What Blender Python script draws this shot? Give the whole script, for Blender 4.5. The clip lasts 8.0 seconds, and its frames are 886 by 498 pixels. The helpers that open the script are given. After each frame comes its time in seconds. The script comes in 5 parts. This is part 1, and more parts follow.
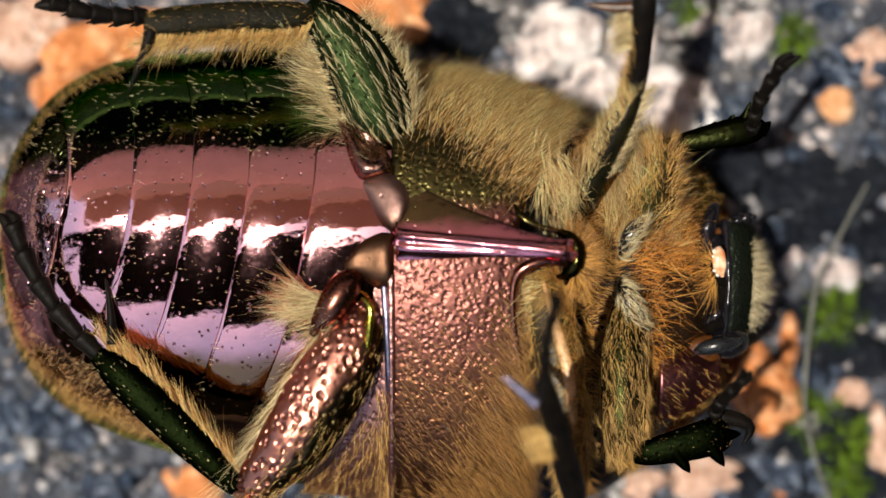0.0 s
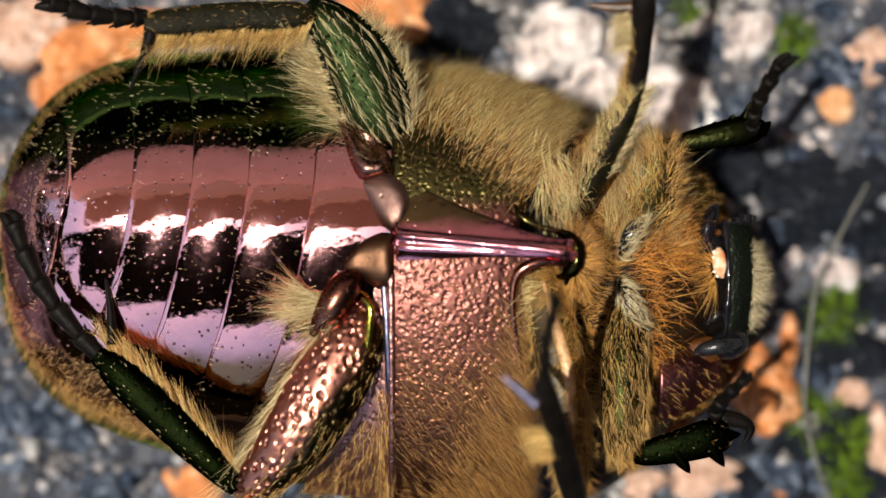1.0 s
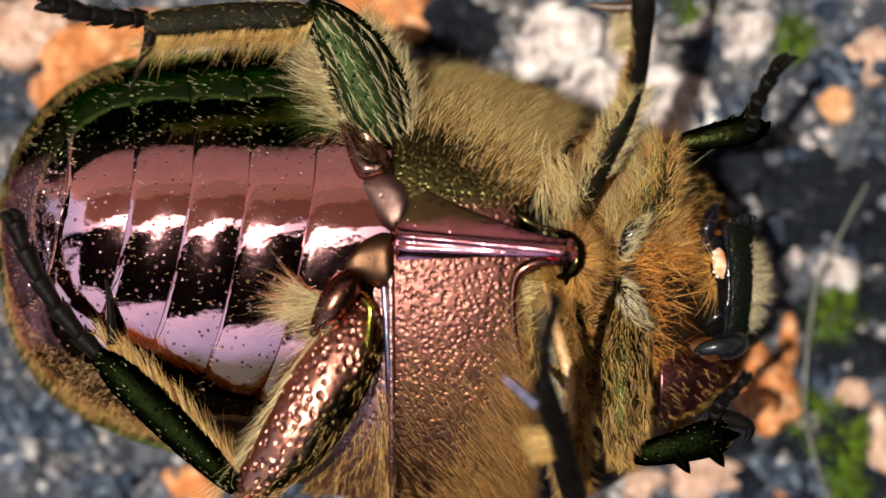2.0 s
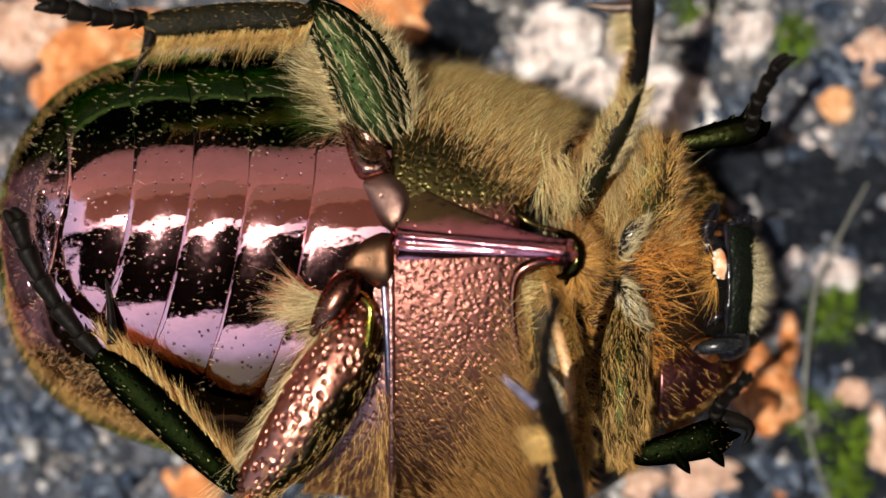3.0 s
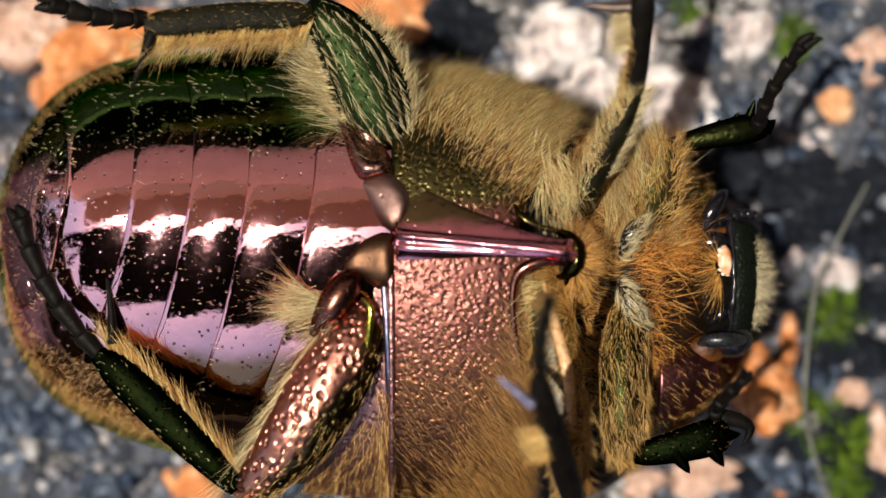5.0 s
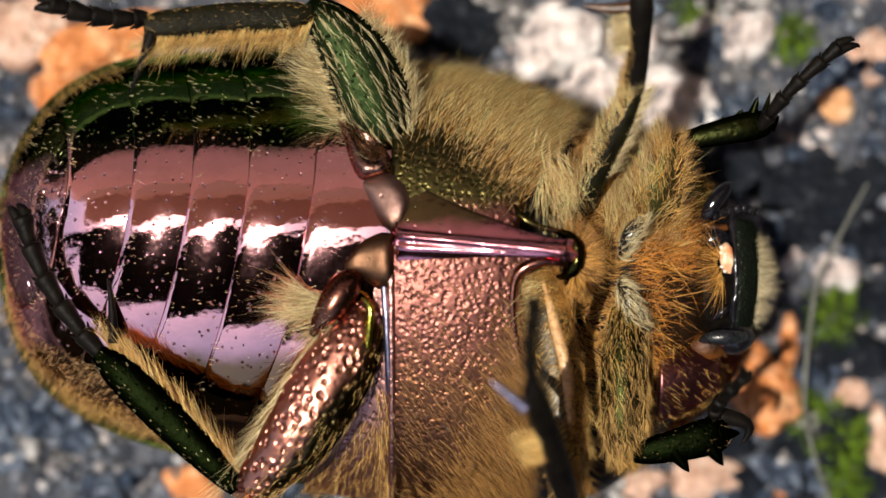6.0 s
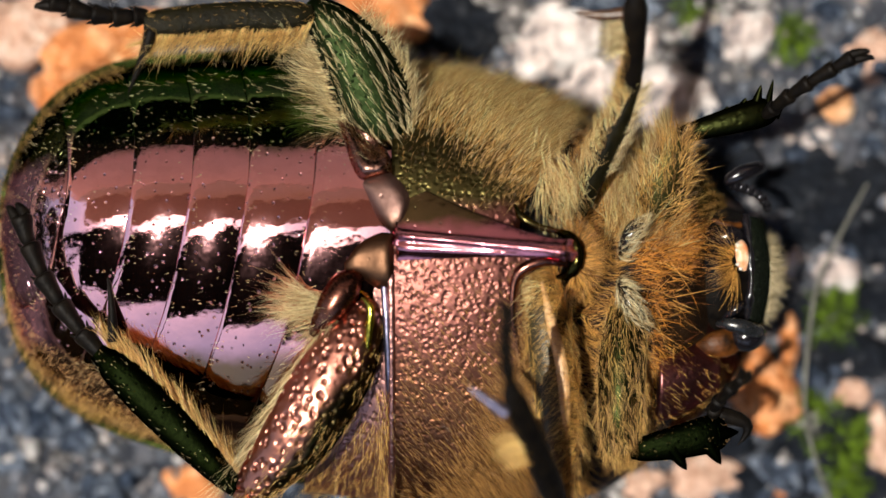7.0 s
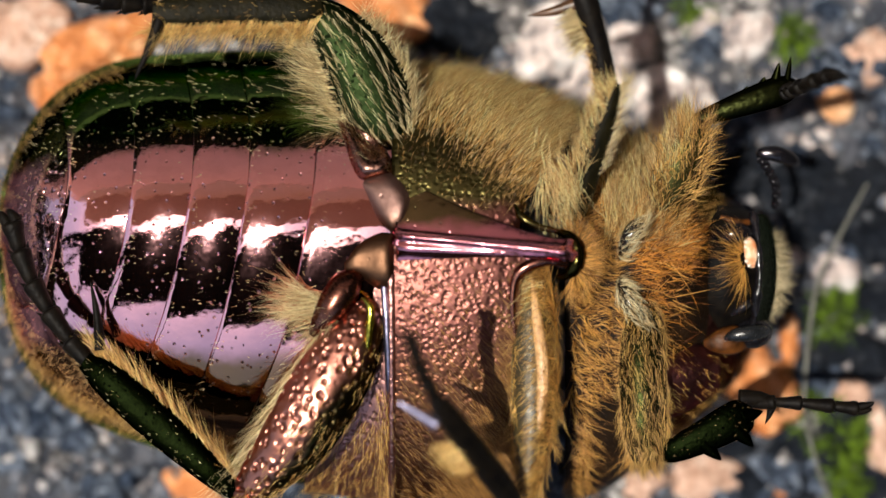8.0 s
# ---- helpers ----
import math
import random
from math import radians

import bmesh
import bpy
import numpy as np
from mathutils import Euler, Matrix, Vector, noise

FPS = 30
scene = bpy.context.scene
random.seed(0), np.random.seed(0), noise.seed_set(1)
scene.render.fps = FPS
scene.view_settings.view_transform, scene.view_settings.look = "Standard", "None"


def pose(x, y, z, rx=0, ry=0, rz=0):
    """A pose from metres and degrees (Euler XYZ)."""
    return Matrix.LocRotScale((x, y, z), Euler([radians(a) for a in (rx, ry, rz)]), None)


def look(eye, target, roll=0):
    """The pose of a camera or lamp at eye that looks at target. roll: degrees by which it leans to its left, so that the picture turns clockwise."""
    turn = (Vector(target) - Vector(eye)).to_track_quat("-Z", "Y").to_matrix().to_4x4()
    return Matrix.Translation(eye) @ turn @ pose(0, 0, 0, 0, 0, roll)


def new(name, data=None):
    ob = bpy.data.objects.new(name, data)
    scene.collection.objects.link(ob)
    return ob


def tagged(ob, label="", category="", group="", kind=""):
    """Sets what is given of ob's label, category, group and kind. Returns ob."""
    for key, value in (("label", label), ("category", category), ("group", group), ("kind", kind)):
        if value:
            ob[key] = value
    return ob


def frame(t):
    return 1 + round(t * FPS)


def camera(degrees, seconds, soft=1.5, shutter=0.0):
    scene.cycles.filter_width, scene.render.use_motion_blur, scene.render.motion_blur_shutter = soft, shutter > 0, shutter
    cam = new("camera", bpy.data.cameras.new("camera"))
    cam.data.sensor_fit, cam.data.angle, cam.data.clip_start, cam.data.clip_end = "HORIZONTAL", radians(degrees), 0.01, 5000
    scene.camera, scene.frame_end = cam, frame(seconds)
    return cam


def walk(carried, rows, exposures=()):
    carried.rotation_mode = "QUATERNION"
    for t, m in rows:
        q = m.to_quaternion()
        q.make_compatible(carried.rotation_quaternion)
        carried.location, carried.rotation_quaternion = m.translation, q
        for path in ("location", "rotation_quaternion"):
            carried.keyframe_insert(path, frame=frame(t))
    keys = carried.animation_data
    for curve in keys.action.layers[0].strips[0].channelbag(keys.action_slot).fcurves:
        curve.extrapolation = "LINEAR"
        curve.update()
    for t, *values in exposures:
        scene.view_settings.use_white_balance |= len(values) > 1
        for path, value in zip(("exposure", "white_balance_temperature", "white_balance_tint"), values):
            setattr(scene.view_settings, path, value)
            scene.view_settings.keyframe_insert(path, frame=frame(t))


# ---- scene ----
MM = 0.001

# ---- camera: stands still, looking straight down ----
cam = camera(26.0, 8.0)
cam.data.dof.use_dof = True
cam.data.dof.focus_distance = 50.9 * MM
cam.data.dof.aperture_fstop = 37
EYE = (0.0, 0.0, 58.0 * MM)
walk(cam, [(0.0, pose(*EYE)), (8.0, pose(*EYE))], exposures=[(0.0, 0.27), (8.0, 0.27)])

# ---- world and sun ----
SUN_EL, SUN_AZ = 74.0, 264.0
world = bpy.data.worlds.new("world")
scene.world = world
world.use_nodes = True
sky = world.node_tree.nodes.new("ShaderNodeTexSky")
sky.sky_type = "NISHITA"
sky.sun_disc = False
sky.sun_elevation, sky.sun_rotation = radians(SUN_EL), radians(SUN_AZ)
back = world.node_tree.nodes["Background"]
back.inputs["Strength"].default_value = 0.15
sky.dust_density, sky.ozone_density, sky.air_density = 3.5, 1.0, 1.2
world.node_tree.links.new(sky.outputs[0], back.inputs["Color"])

sun = new("sun", bpy.data.lights.new("sun", "SUN"))
sun.data.energy, sun.data.angle, sun.data.color = 5.0, radians(0.6), (1.0, 0.94, 0.84)
sun_way = Vector((math.sin(radians(SUN_AZ)) * math.cos(radians(SUN_EL)),
                  math.cos(radians(SUN_AZ)) * math.cos(radians(SUN_EL)), math.sin(radians(SUN_EL))))
sun.matrix_world = look(sun_way * 3, (0, 0, 0))


# ---- materials ----
class Mat:
    """A node material with short ways to add nodes."""

    def __init__(self, name):
        self.m = bpy.data.materials.new(name)
        self.m.use_nodes = True
        self.t = self.m.node_tree
        self.b = self.t.nodes["Principled BSDF"]
        self.co = self.t.nodes.new("ShaderNodeTexCoord").outputs["Object"]

    def node(self, kind, **sets):
        n = self.t.nodes.new(kind)
        for k, v in sets.items():
            setattr(n, k, v)
        return n

    def link(self, a, b):
        self.t.links.new(a, b)

    def noise(self, per_mm, detail=4.0, rough=0.55, dist=0.0):
        n = self.node("ShaderNodeTexNoise")
        n.inputs["Scale"].default_value = per_mm / MM
        n.inputs["Detail"].default_value = detail
        n.inputs["Roughness"].default_value = rough
        n.inputs["Distortion"].default_value = dist
        self.link(self.co, n.inputs["Vector"])
        return n.outputs["Fac"]

    def voronoi(self, per_mm, feature="F1", rand=1.0):
        n = self.node("ShaderNodeTexVoronoi", feature=feature)
        n.inputs["Scale"].default_value = per_mm / MM
        n.inputs["Randomness"].default_value = rand
        self.link(self.co, n.inputs["Vector"])
        return n

    def ramp(self, fac, stops):
        n = self.node("ShaderNodeValToRGB")
        e = n.color_ramp.elements
        while len(e) < len(stops):
            e.new(0.5)
        for el, (p, col) in zip(e, stops):
            el.position, el.color = p, (*col, 1.0)
        self.link(fac, n.inputs[0])
        return n.outputs[0]

    def mix(self, fac, a, b, kind="MIX"):
        n = self.node("ShaderNodeMix", data_type="RGBA", blend_type=kind)
        for sock, v in ((n.inputs[0], fac), (n.inputs[6], a), (n.inputs[7], b)):
            if isinstance(v, (int, float)):
                sock.default_value = v
            elif isinstance(v, tuple):
                sock.default_value = (*v, 1.0)
            else:
                self.link(v, sock)
        return n.outputs[2]

    def math(self, op, a, b=0.0):
        n = self.node("ShaderNodeMath", operation=op)
        for sock, v in zip(n.inputs, (a, b)):
            if isinstance(v, (int, float)):
                sock.default_value = v
            else:
                self.link(v, sock)
        return n.outputs[0]

    def random(self, island=False):
        if island:
            return self.node("ShaderNodeNewGeometry").outputs["Random Per Island"]
        return self.node("ShaderNodeObjectInfo").outputs["Random"]

    def bump(self, height, depth_mm, strength=1.0):
        n = self.node("ShaderNodeBump")
        n.inputs["Strength"].default_value = strength
        n.inputs["Distance"].default_value = depth_mm * MM
        self.link(height, n.inputs["Height"])
        last = self.b.inputs["Normal"].links
        if last:
            self.link(last[0].from_socket, n.inputs["Normal"])
        self.link(n.outputs[0], self.b.inputs["Normal"])

    def set(self, color=None, metal=None, rough=None, **more):
        for k, v in (("Base Color", color), ("Metallic", metal), ("Roughness", rough), *more.items()):
            if v is None:
                continue
            if isinstance(v, tuple):
                self.b.inputs[k].default_value = (*v, 1.0)
            elif isinstance(v, (int, float)):
                self.b.inputs[k].default_value = v
            else:
                self.link(v, self.b.inputs[k])
        return self


def chitin(name, mid, flank, y0, y1, rough=0.12, pits=3.0, pit_depth=0.02, pit_size=0.22, wave=0.05, low=None, warp=0.0, fine=0.0, way=(0.0, 1.0)):
    """Polished metallic cuticle: one hue along the middle of the body, another on its flank (low: hue and reach of the other flank),
    pricked with pits."""
    m = Mat(name)
    axis = m.node("ShaderNodeSeparateXYZ")
    m.link(m.co, axis.inputs[0])
    wob = m.math("MULTIPLY", m.math("SUBTRACT", m.noise(0.5), 0.5), 1.6 * MM)
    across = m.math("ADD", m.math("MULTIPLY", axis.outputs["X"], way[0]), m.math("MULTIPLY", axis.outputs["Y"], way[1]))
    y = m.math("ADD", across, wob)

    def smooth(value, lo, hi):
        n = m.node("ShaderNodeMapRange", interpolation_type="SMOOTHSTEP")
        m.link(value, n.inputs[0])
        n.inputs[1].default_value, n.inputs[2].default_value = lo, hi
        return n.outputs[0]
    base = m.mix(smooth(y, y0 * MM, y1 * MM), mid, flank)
    if low:
        base = m.mix(smooth(m.math("MULTIPLY", y, -1.0), low[1] * MM, low[2] * MM), base, low[0])
    base = m.mix(m.math("MULTIPLY", m.noise(1.7, 6), 0.3), base, tuple(c * 0.3 for c in mid))
    m.set(base, 1.0)
    m.link(base, m.b.inputs["Specular Tint"])
    spread = min(0.12, rough)
    m.set(rough=m.math("ADD", m.math("MULTIPLY", m.noise(9.0, 5), spread), rough - 0.5 * spread))
    m.bump(m.noise(0.9, 3), wave)
    if fine:
        m.bump(m.noise(7.0, 5), fine)
    if pits:
        v = m.voronoi(pits)
        if warp:
            w = m.node("ShaderNodeTexNoise")
            w.inputs["Scale"].default_value = pits * 0.8 / MM
            m.link(m.co, w.inputs["Vector"])
            push = m.node("ShaderNodeVectorMath", operation="SCALE")
            m.link(w.outputs["Color"], push.inputs[0])
            push.inputs["Scale"].default_value = warp * MM
            add = m.node("ShaderNodeVectorMath", operation="ADD")
            m.link(m.co, add.inputs[0])
            m.link(push.outputs[0], add.inputs[1])
            m.link(add.outputs[0], v.inputs["Vector"])
        m.bump(smooth(v.outputs["Distance"], 0.0, pit_size), pit_depth)
    return m.m


def hair_mat(name, dark, light, rough=0.33, clear=0.35, shine=0.8):
    """Translucent bristle hair, each strand a little different."""
    m = Mat(name)
    base = m.ramp(m.random(True), [(0.0, tuple(c * 0.5 for c in dark)), (0.35, dark), (0.6, light), (1.0, tuple(min(1, c * 1.35) for c in light))])
    m.set(base, 0.0, rough)
    m.b.inputs["Specular IOR Level"].default_value = shine
    tr = m.node("ShaderNodeBsdfTranslucent")
    m.link(base, tr.inputs[0])
    mx = m.node("ShaderNodeMixShader")
    mx.inputs[0].default_value = clear
    out = m.t.nodes["Material Output"]
    m.link(m.b.outputs[0], mx.inputs[1])
    m.link(tr.outputs[0], mx.inputs[2])
    m.link(mx.outputs[0], out.inputs[0])
    return m.m


def plain(name, a, b, per_mm=2.0, metal=0.0, rough=0.4, bump=0.02, bump_scale=8.0):
    m = Mat(name)
    m.set(m.ramp(m.noise(per_mm, 6), [(0.3, a), (0.7, b)]), metal)
    m.set(rough=m.math("ADD", m.math("MULTIPLY", m.noise(per_mm * 3, 4), 0.25), rough - 0.12))
    if bump:
        m.bump(m.noise(bump_scale, 5), bump)
    return m.m


COPPER, GREEN = (0.97, 0.49, 0.51), (0.034, 0.115, 0.019)
M_BELLY = chitin("belly_cuticle", COPPER, GREEN, 2.4, 3.2, rough=0.052, pits=4.2, pit_size=0.2, pit_depth=0.022, low=((0.30, 0.17, 0.08), 2.5, 3.1), warp=0.1, wave=0.02)
M_TAIL = chitin("tail_cuticle", (0.66, 0.36, 0.38), (0.05, 0.07, 0.02), 1.9, 2.5, rough=0.13, pits=5.0, pit_depth=0.04, pit_size=0.45, low=((0.20, 0.12, 0.06), 0.9, 2.2), warp=0.4)
M_BREAST = chitin("breast_cuticle", (0.145, 0.057, 0.047), (0.085, 0.075, 0.025), 0.6, 1.5, rough=0.36, pits=6.0, pit_depth=0.019, pit_size=0.66, low=((0.185, 0.078, 0.04), 2.0, 4.4), warp=0.16)
M_KEEL = chitin("keel_cuticle", (0.82, 0.31, 0.37), (0.20, 0.17, 0.065), 0.3, 0.75, rough=0.16, pits=4.0, pit_depth=0.01, pit_size=0.2, wave=0.05)
M_SIDE = chitin("side_cuticle", (0.50, 0.25, 0.22), (0.50, 0.25, 0.22), 0, 1, rough=0.38, pits=6.0, pit_depth=0.02, pit_size=0.7, warp=0.16)
M_COXA = chitin("coxa_cuticle", (0.10, 0.052, 0.03), (0.22, 0.13, 0.11), 0.3, 1.2, rough=0.46, pits=3.0, pit_depth=0.01, wave=0.06)
# Copper turns olive across the thigh; the olive is blackened for its shaded side.
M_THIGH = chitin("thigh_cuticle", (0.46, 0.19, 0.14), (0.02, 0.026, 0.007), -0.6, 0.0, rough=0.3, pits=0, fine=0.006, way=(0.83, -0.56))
M_JOINT = chitin("joint_cuticle", (0.17, 0.07, 0.05), (0.26, 0.14, 0.11), 0.0, 2.0, rough=0.27, pits=3.0, pit_depth=0.012, wave=0.06)
M_YELLOW = chitin("yellow_green_cuticle", (0.40, 0.38, 0.06), (0.40, 0.38, 0.06), 0, 1, rough=0.2, pits=4.0, pit_depth=0.015, pit_size=0.4)
M_DUSK = plain("dusky_olive_cuticle", (0.015, 0.012, 0.004), (0.06, 0.045, 0.015), 2.0, 0.2, 0.36, 0.02)
M_BOTTLE = chitin("bottle_green_cuticle", (0.0018, 0.0028, 0.0008), (0.0018, 0.0028, 0.0008), 0, 1, rough=0.42, pits=6.0, pit_depth=0.015, pit_size=0.3, warp=0.1, fine=0.015)
M_LIP = chitin("lip_cuticle", (0.26, 0.11, 0.085), (0.10, 0.09, 0.03), 0.2, 0.8, rough=0.25, pits=0, wave=0.02)
M_KNOB = chitin("olive_knob_cuticle", (0.05, 0.042, 0.012), (0.05, 0.042, 0.012), 0, 1, rough=0.2, pits=0, wave=0.01)
M_GREEN = chitin("green_cuticle", (0.012, 0.019, 0.007), (0.011, 0.018, 0.006), 0, 1, rough=0.44, pits=6.0, pit_depth=0.02, pit_size=0.3, warp=0.1, fine=0.02)
M_SHIELD = chitin("face_cuticle", (0.05, 0.062, 0.045), (0.05, 0.065, 0.045), 0, 1, rough=0.5, pits=9.0, pit_depth=0.015, pit_size=0.5, fine=0.02)
M_SHELL = chitin("shell_cuticle", (0.035, 0.05, 0.012), (0.035, 0.05, 0.012), 0, 1, rough=0.4, pits=5.0, pit_depth=0.03, pit_size=0.3)
M_DARK = plain("dark_cuticle", (0.002, 0.0018, 0.002), (0.008, 0.006, 0.004), 3.0, 0.0, 0.48, 0.02)
M_DARK.node_tree.nodes["Principled BSDF"].inputs["Specular IOR Level"].default_value = 0.07
M_LEG = plain("leg_cuticle", (0.003, 0.0028, 0.001), (0.011, 0.009, 0.003), 3.0, 0.0, 0.5, 0.03)
M_LEG.node_tree.nodes["Principled BSDF"].inputs["Specular IOR Level"].default_value = 0.08
M_FRONT = chitin("front_leg_cuticle", (0.010, 0.0115, 0.0035), (0.010, 0.0115, 0.0035), 0, 1, rough=0.36, pits=5.0, pit_depth=0.008, pit_size=0.5, warp=0.1, fine=0.008)
M_LIT_TAN = plain("lit_tan_cuticle", (0.45, 0.24, 0.10), (0.70, 0.45, 0.22), 3.0, 0.0, 0.42, 0.01)
M_CLUB = plain("satin_black_cuticle", (0.005, 0.006, 0.007), (0.016, 0.017, 0.019), 3.0, 0.0, 0.28, 0.01)
M_BLACK = plain("black_gloss_cuticle", (0.003, 0.003, 0.004), (0.008, 0.007, 0.009), 3.0, 0.0, 0.14, 0.01)
for m_ in (M_CLUB, M_BLACK):
    m_.node_tree.nodes["Principled BSDF"].inputs["Specular IOR Level"].default_value = 0.5
M_SKIN = plain("under_skin", (0.006, 0.0035, 0.002), (0.022, 0.011, 0.005), 1.5, 0.0, 0.5, 0.05)
M_SKIN.node_tree.nodes["Principled BSDF"].inputs["Specular IOR Level"].default_value = 0.1
M_ORANGE = plain("orange_membrane", (0.62, 0.15, 0.02), (0.85, 0.62, 0.42), 4.0, 0.0, 0.3, 0.02)
M_CRUMB = plain("white_crumb", (0.6, 0.5, 0.4), (0.85, 0.8, 0.7), 8.0, 0.0, 0.5, 0.02)
M_JAW = plain("amber_jaw", (0.006, 0.003, 0.0012), (0.11, 0.036, 0.007), 2.4, 0.0, 0.4, 0.02)
M_JAW.node_tree.nodes["Principled BSDF"].inputs["Specular IOR Level"].default_value = 0.15
M_GOLD = hair_mat("golden_hair", (0.25, 0.115, 0.02), (0.85, 0.52, 0.16), clear=0.35)
M_CREAM = hair_mat("cream_gold_hair", (0.62, 0.36, 0.12), (1.0, 0.81, 0.42), clear=0.55)
M_HONEY = hair_mat("honey_hair", (0.27, 0.105, 0.013), (0.86, 0.45, 0.11), clear=0.3)
M_FRINGE = hair_mat("fringe_hair", (0.30, 0.24, 0.12), (0.72, 0.62, 0.40), clear=0.3)
M_COMB = hair_mat("comb_hair", (0.58, 0.31, 0.08), (0.90, 0.60, 0.22), clear=0.3)
M_AMBER = hair_mat("amber_hair", (0.21, 0.055, 0.005), (0.78, 0.32, 0.04), clear=0.2)
M_SHINE = hair_mat("shining_hair", (0.75, 0.53, 0.24), (1.0, 0.84, 0.52), rough=0.35, clear=0.4, shine=0.35)
M_FUZZ = hair_mat("fuzz", (0.32, 0.19, 0.07), (0.72, 0.48, 0.22), clear=0.4)
M_TAWNY = hair_mat("tawny_hair", (0.17, 0.075, 0.016), (0.55, 0.29, 0.085), clear=0.25)
M_PALE = hair_mat("pale_hair", (0.52, 0.38, 0.17), (0.88, 0.70, 0.40))
M_BRONZE = chitin("bronze_cuticle", (0.055, 0.05, 0.018), (0.05, 0.05, 0.016), 0, 1, rough=0.42, pits=6.0, pit_depth=0.008, pit_size=0.4, warp=0.1, fine=0.01)
M_STEEL = chitin("steel_cuticle", (0.30, 0.29, 0.42), (0.30, 0.29, 0.42), 0, 1, rough=0.36, pits=5.0, pit_depth=0.01, wave=0.08)
M_MOSS = hair_mat("moss", (0.016, 0.036, 0.003), (0.14, 0.23, 0.015), 0.5, 0.3, 0.3)
M_HORN = plain("brown_horn", (0.02, 0.008, 0.003), (0.09, 0.04, 0.015), 3.0, 0.0, 0.35, 0.01)
M_STEM = plain("dry_stem", (0.10, 0.10, 0.08), (0.21, 0.21, 0.18), 1.0, 0.0, 0.6, 0.03)


# ---- shapes ----
def catmull(table, s):
    """Rows of the table taken smoothly at the fractional indices s."""
    a = np.asarray(table, float)
    n = len(a)
    s = np.clip(np.asarray(s, float), 0, n - 1)
    i = np.minimum(s.astype(int), n - 2)
    f = (s - i)[..., None]
    p0, p1, p2, p3 = a[np.maximum(i - 1, 0)], a[i], a[i + 1], a[np.minimum(i + 2, n - 1)]
    return 0.5 * (2 * p1 + (p2 - p0) * f + (2 * p0 - 5 * p1 + 4 * p2 - p3) * f ** 2 + (3 * p1 - p0 - 3 * p2 + p3) * f ** 3)


class Arch:
    """A vaulted surface along x. Rows: x of the ridge, x of the rim, y of the upper rim, of the lower rim and of the ridge,
    height of the rim and of the ridge, in mm. v runs from -1 (lower rim) to 1 (upper rim)."""

    def __init__(self, rows, full=0.85):
        self.rows, self.full = np.array(rows, float), full

    def index(self, x):
        return np.interp(x, self.rows[:, 0], np.arange(len(self.rows)))

    def at(self, x, v):
        r = catmull(self.rows, self.index(x))
        c = np.clip(1 - np.asarray(v) ** 2, 0, 1) ** (0.5 * self.full)
        half = np.where(np.asarray(v) > 0, r[..., 2] - r[..., 4], r[..., 4] - r[..., 3])
        return np.stack([r[..., 1] + (r[..., 0] - r[..., 1]) * c, r[..., 4] + half * v,
                         r[..., 5] + (r[..., 6] - r[..., 5]) * c], -1)

    def normal(self, x, v):
        e = 0.02
        v = np.clip(v, -0.96, 0.96)
        x = np.clip(x, self.rows[0, 0] + 0.03, self.rows[-1, 0] - 0.03)
        a = self.at(x + e, v) - self.at(x - e, v)
        b = self.at(x, v + e) - self.at(x, v - e)
        n = np.cross(a, b)
        return n / (np.linalg.norm(n, axis=-1, keepdims=True) + 1e-12)


class Limb:
    """A tube along a bent path. Rows: x, y, z, half width, half thickness, in mm. flat: the way that is thin."""

    def __init__(self, rows, flat=(0, 0, 1), boxy=1.0):
        self.rows, self.flat, self.boxy = np.array(rows, float), np.array(flat, float), boxy

    def frame_at(self, t):
        s = np.asarray(t, float) * (len(self.rows) - 1)
        r = catmull(self.rows, s)
        d = catmull(self.rows[:, :3], s + 0.02) - catmull(self.rows[:, :3], s - 0.02)
        d /= np.linalg.norm(d, axis=-1, keepdims=True) + 1e-9
        side = np.cross(d, self.flat)
        side /= np.linalg.norm(side, axis=-1, keepdims=True) + 1e-9
        return r, d, side, np.cross(side, d)

    def at(self, t, a):
        """a in turns: 0 the right-hand side of the way, 0.25 the top."""
        r, d, side, up = self.frame_at(t)
        a = np.asarray(a) * 2 * math.pi
        ca, sa = np.cos(a)[..., None], np.sin(a)[..., None]
        ca, sa = np.sign(ca) * np.abs(ca) ** self.boxy, np.sign(sa) * np.abs(sa) ** self.boxy
        return r[..., :3] + side * ca * r[..., 3:4] + up * sa * r[..., 4:5]

    def normal(self, t, a):
        r, d, side, up = self.frame_at(t)
        a = np.asarray(a) * 2 * math.pi
        n = side * np.cos(a)[..., None] * r[..., 4:5] + up * np.sin(a)[..., None] * r[..., 3:4]
        return n / (np.linalg.norm(n, axis=-1, keepdims=True) + 1e-9)

    def mesh(self, n=20, m=14):
        t = np.linspace(0, 1, n)
        t = 0.5 - 0.5 * np.cos(t * math.pi) * (0.75 + 0.25 * np.abs(np.cos(t * math.pi)))
        grid = np.stack([self.at(t, np.full(n, j / m)) for j in range(m)], 1)
        verts = [tuple(p) for p in grid.reshape(-1, 3)]
        faces = [(i * m + j, i * m + (j + 1) % m, (i + 1) * m + (j + 1) % m, (i + 1) * m + j) for i in range(n - 1) for j in range(m)]
        verts += [tuple(grid[0].mean(0)), tuple(grid[-1].mean(0))]
        for j in range(m):
            faces.append((len(verts) - 2, (j + 1) % m, j))
            faces.append((len(verts) - 1, (n - 1) * m + j, (n - 1) * m + (j + 1) % m))
        return verts, faces


PIVOT = {}


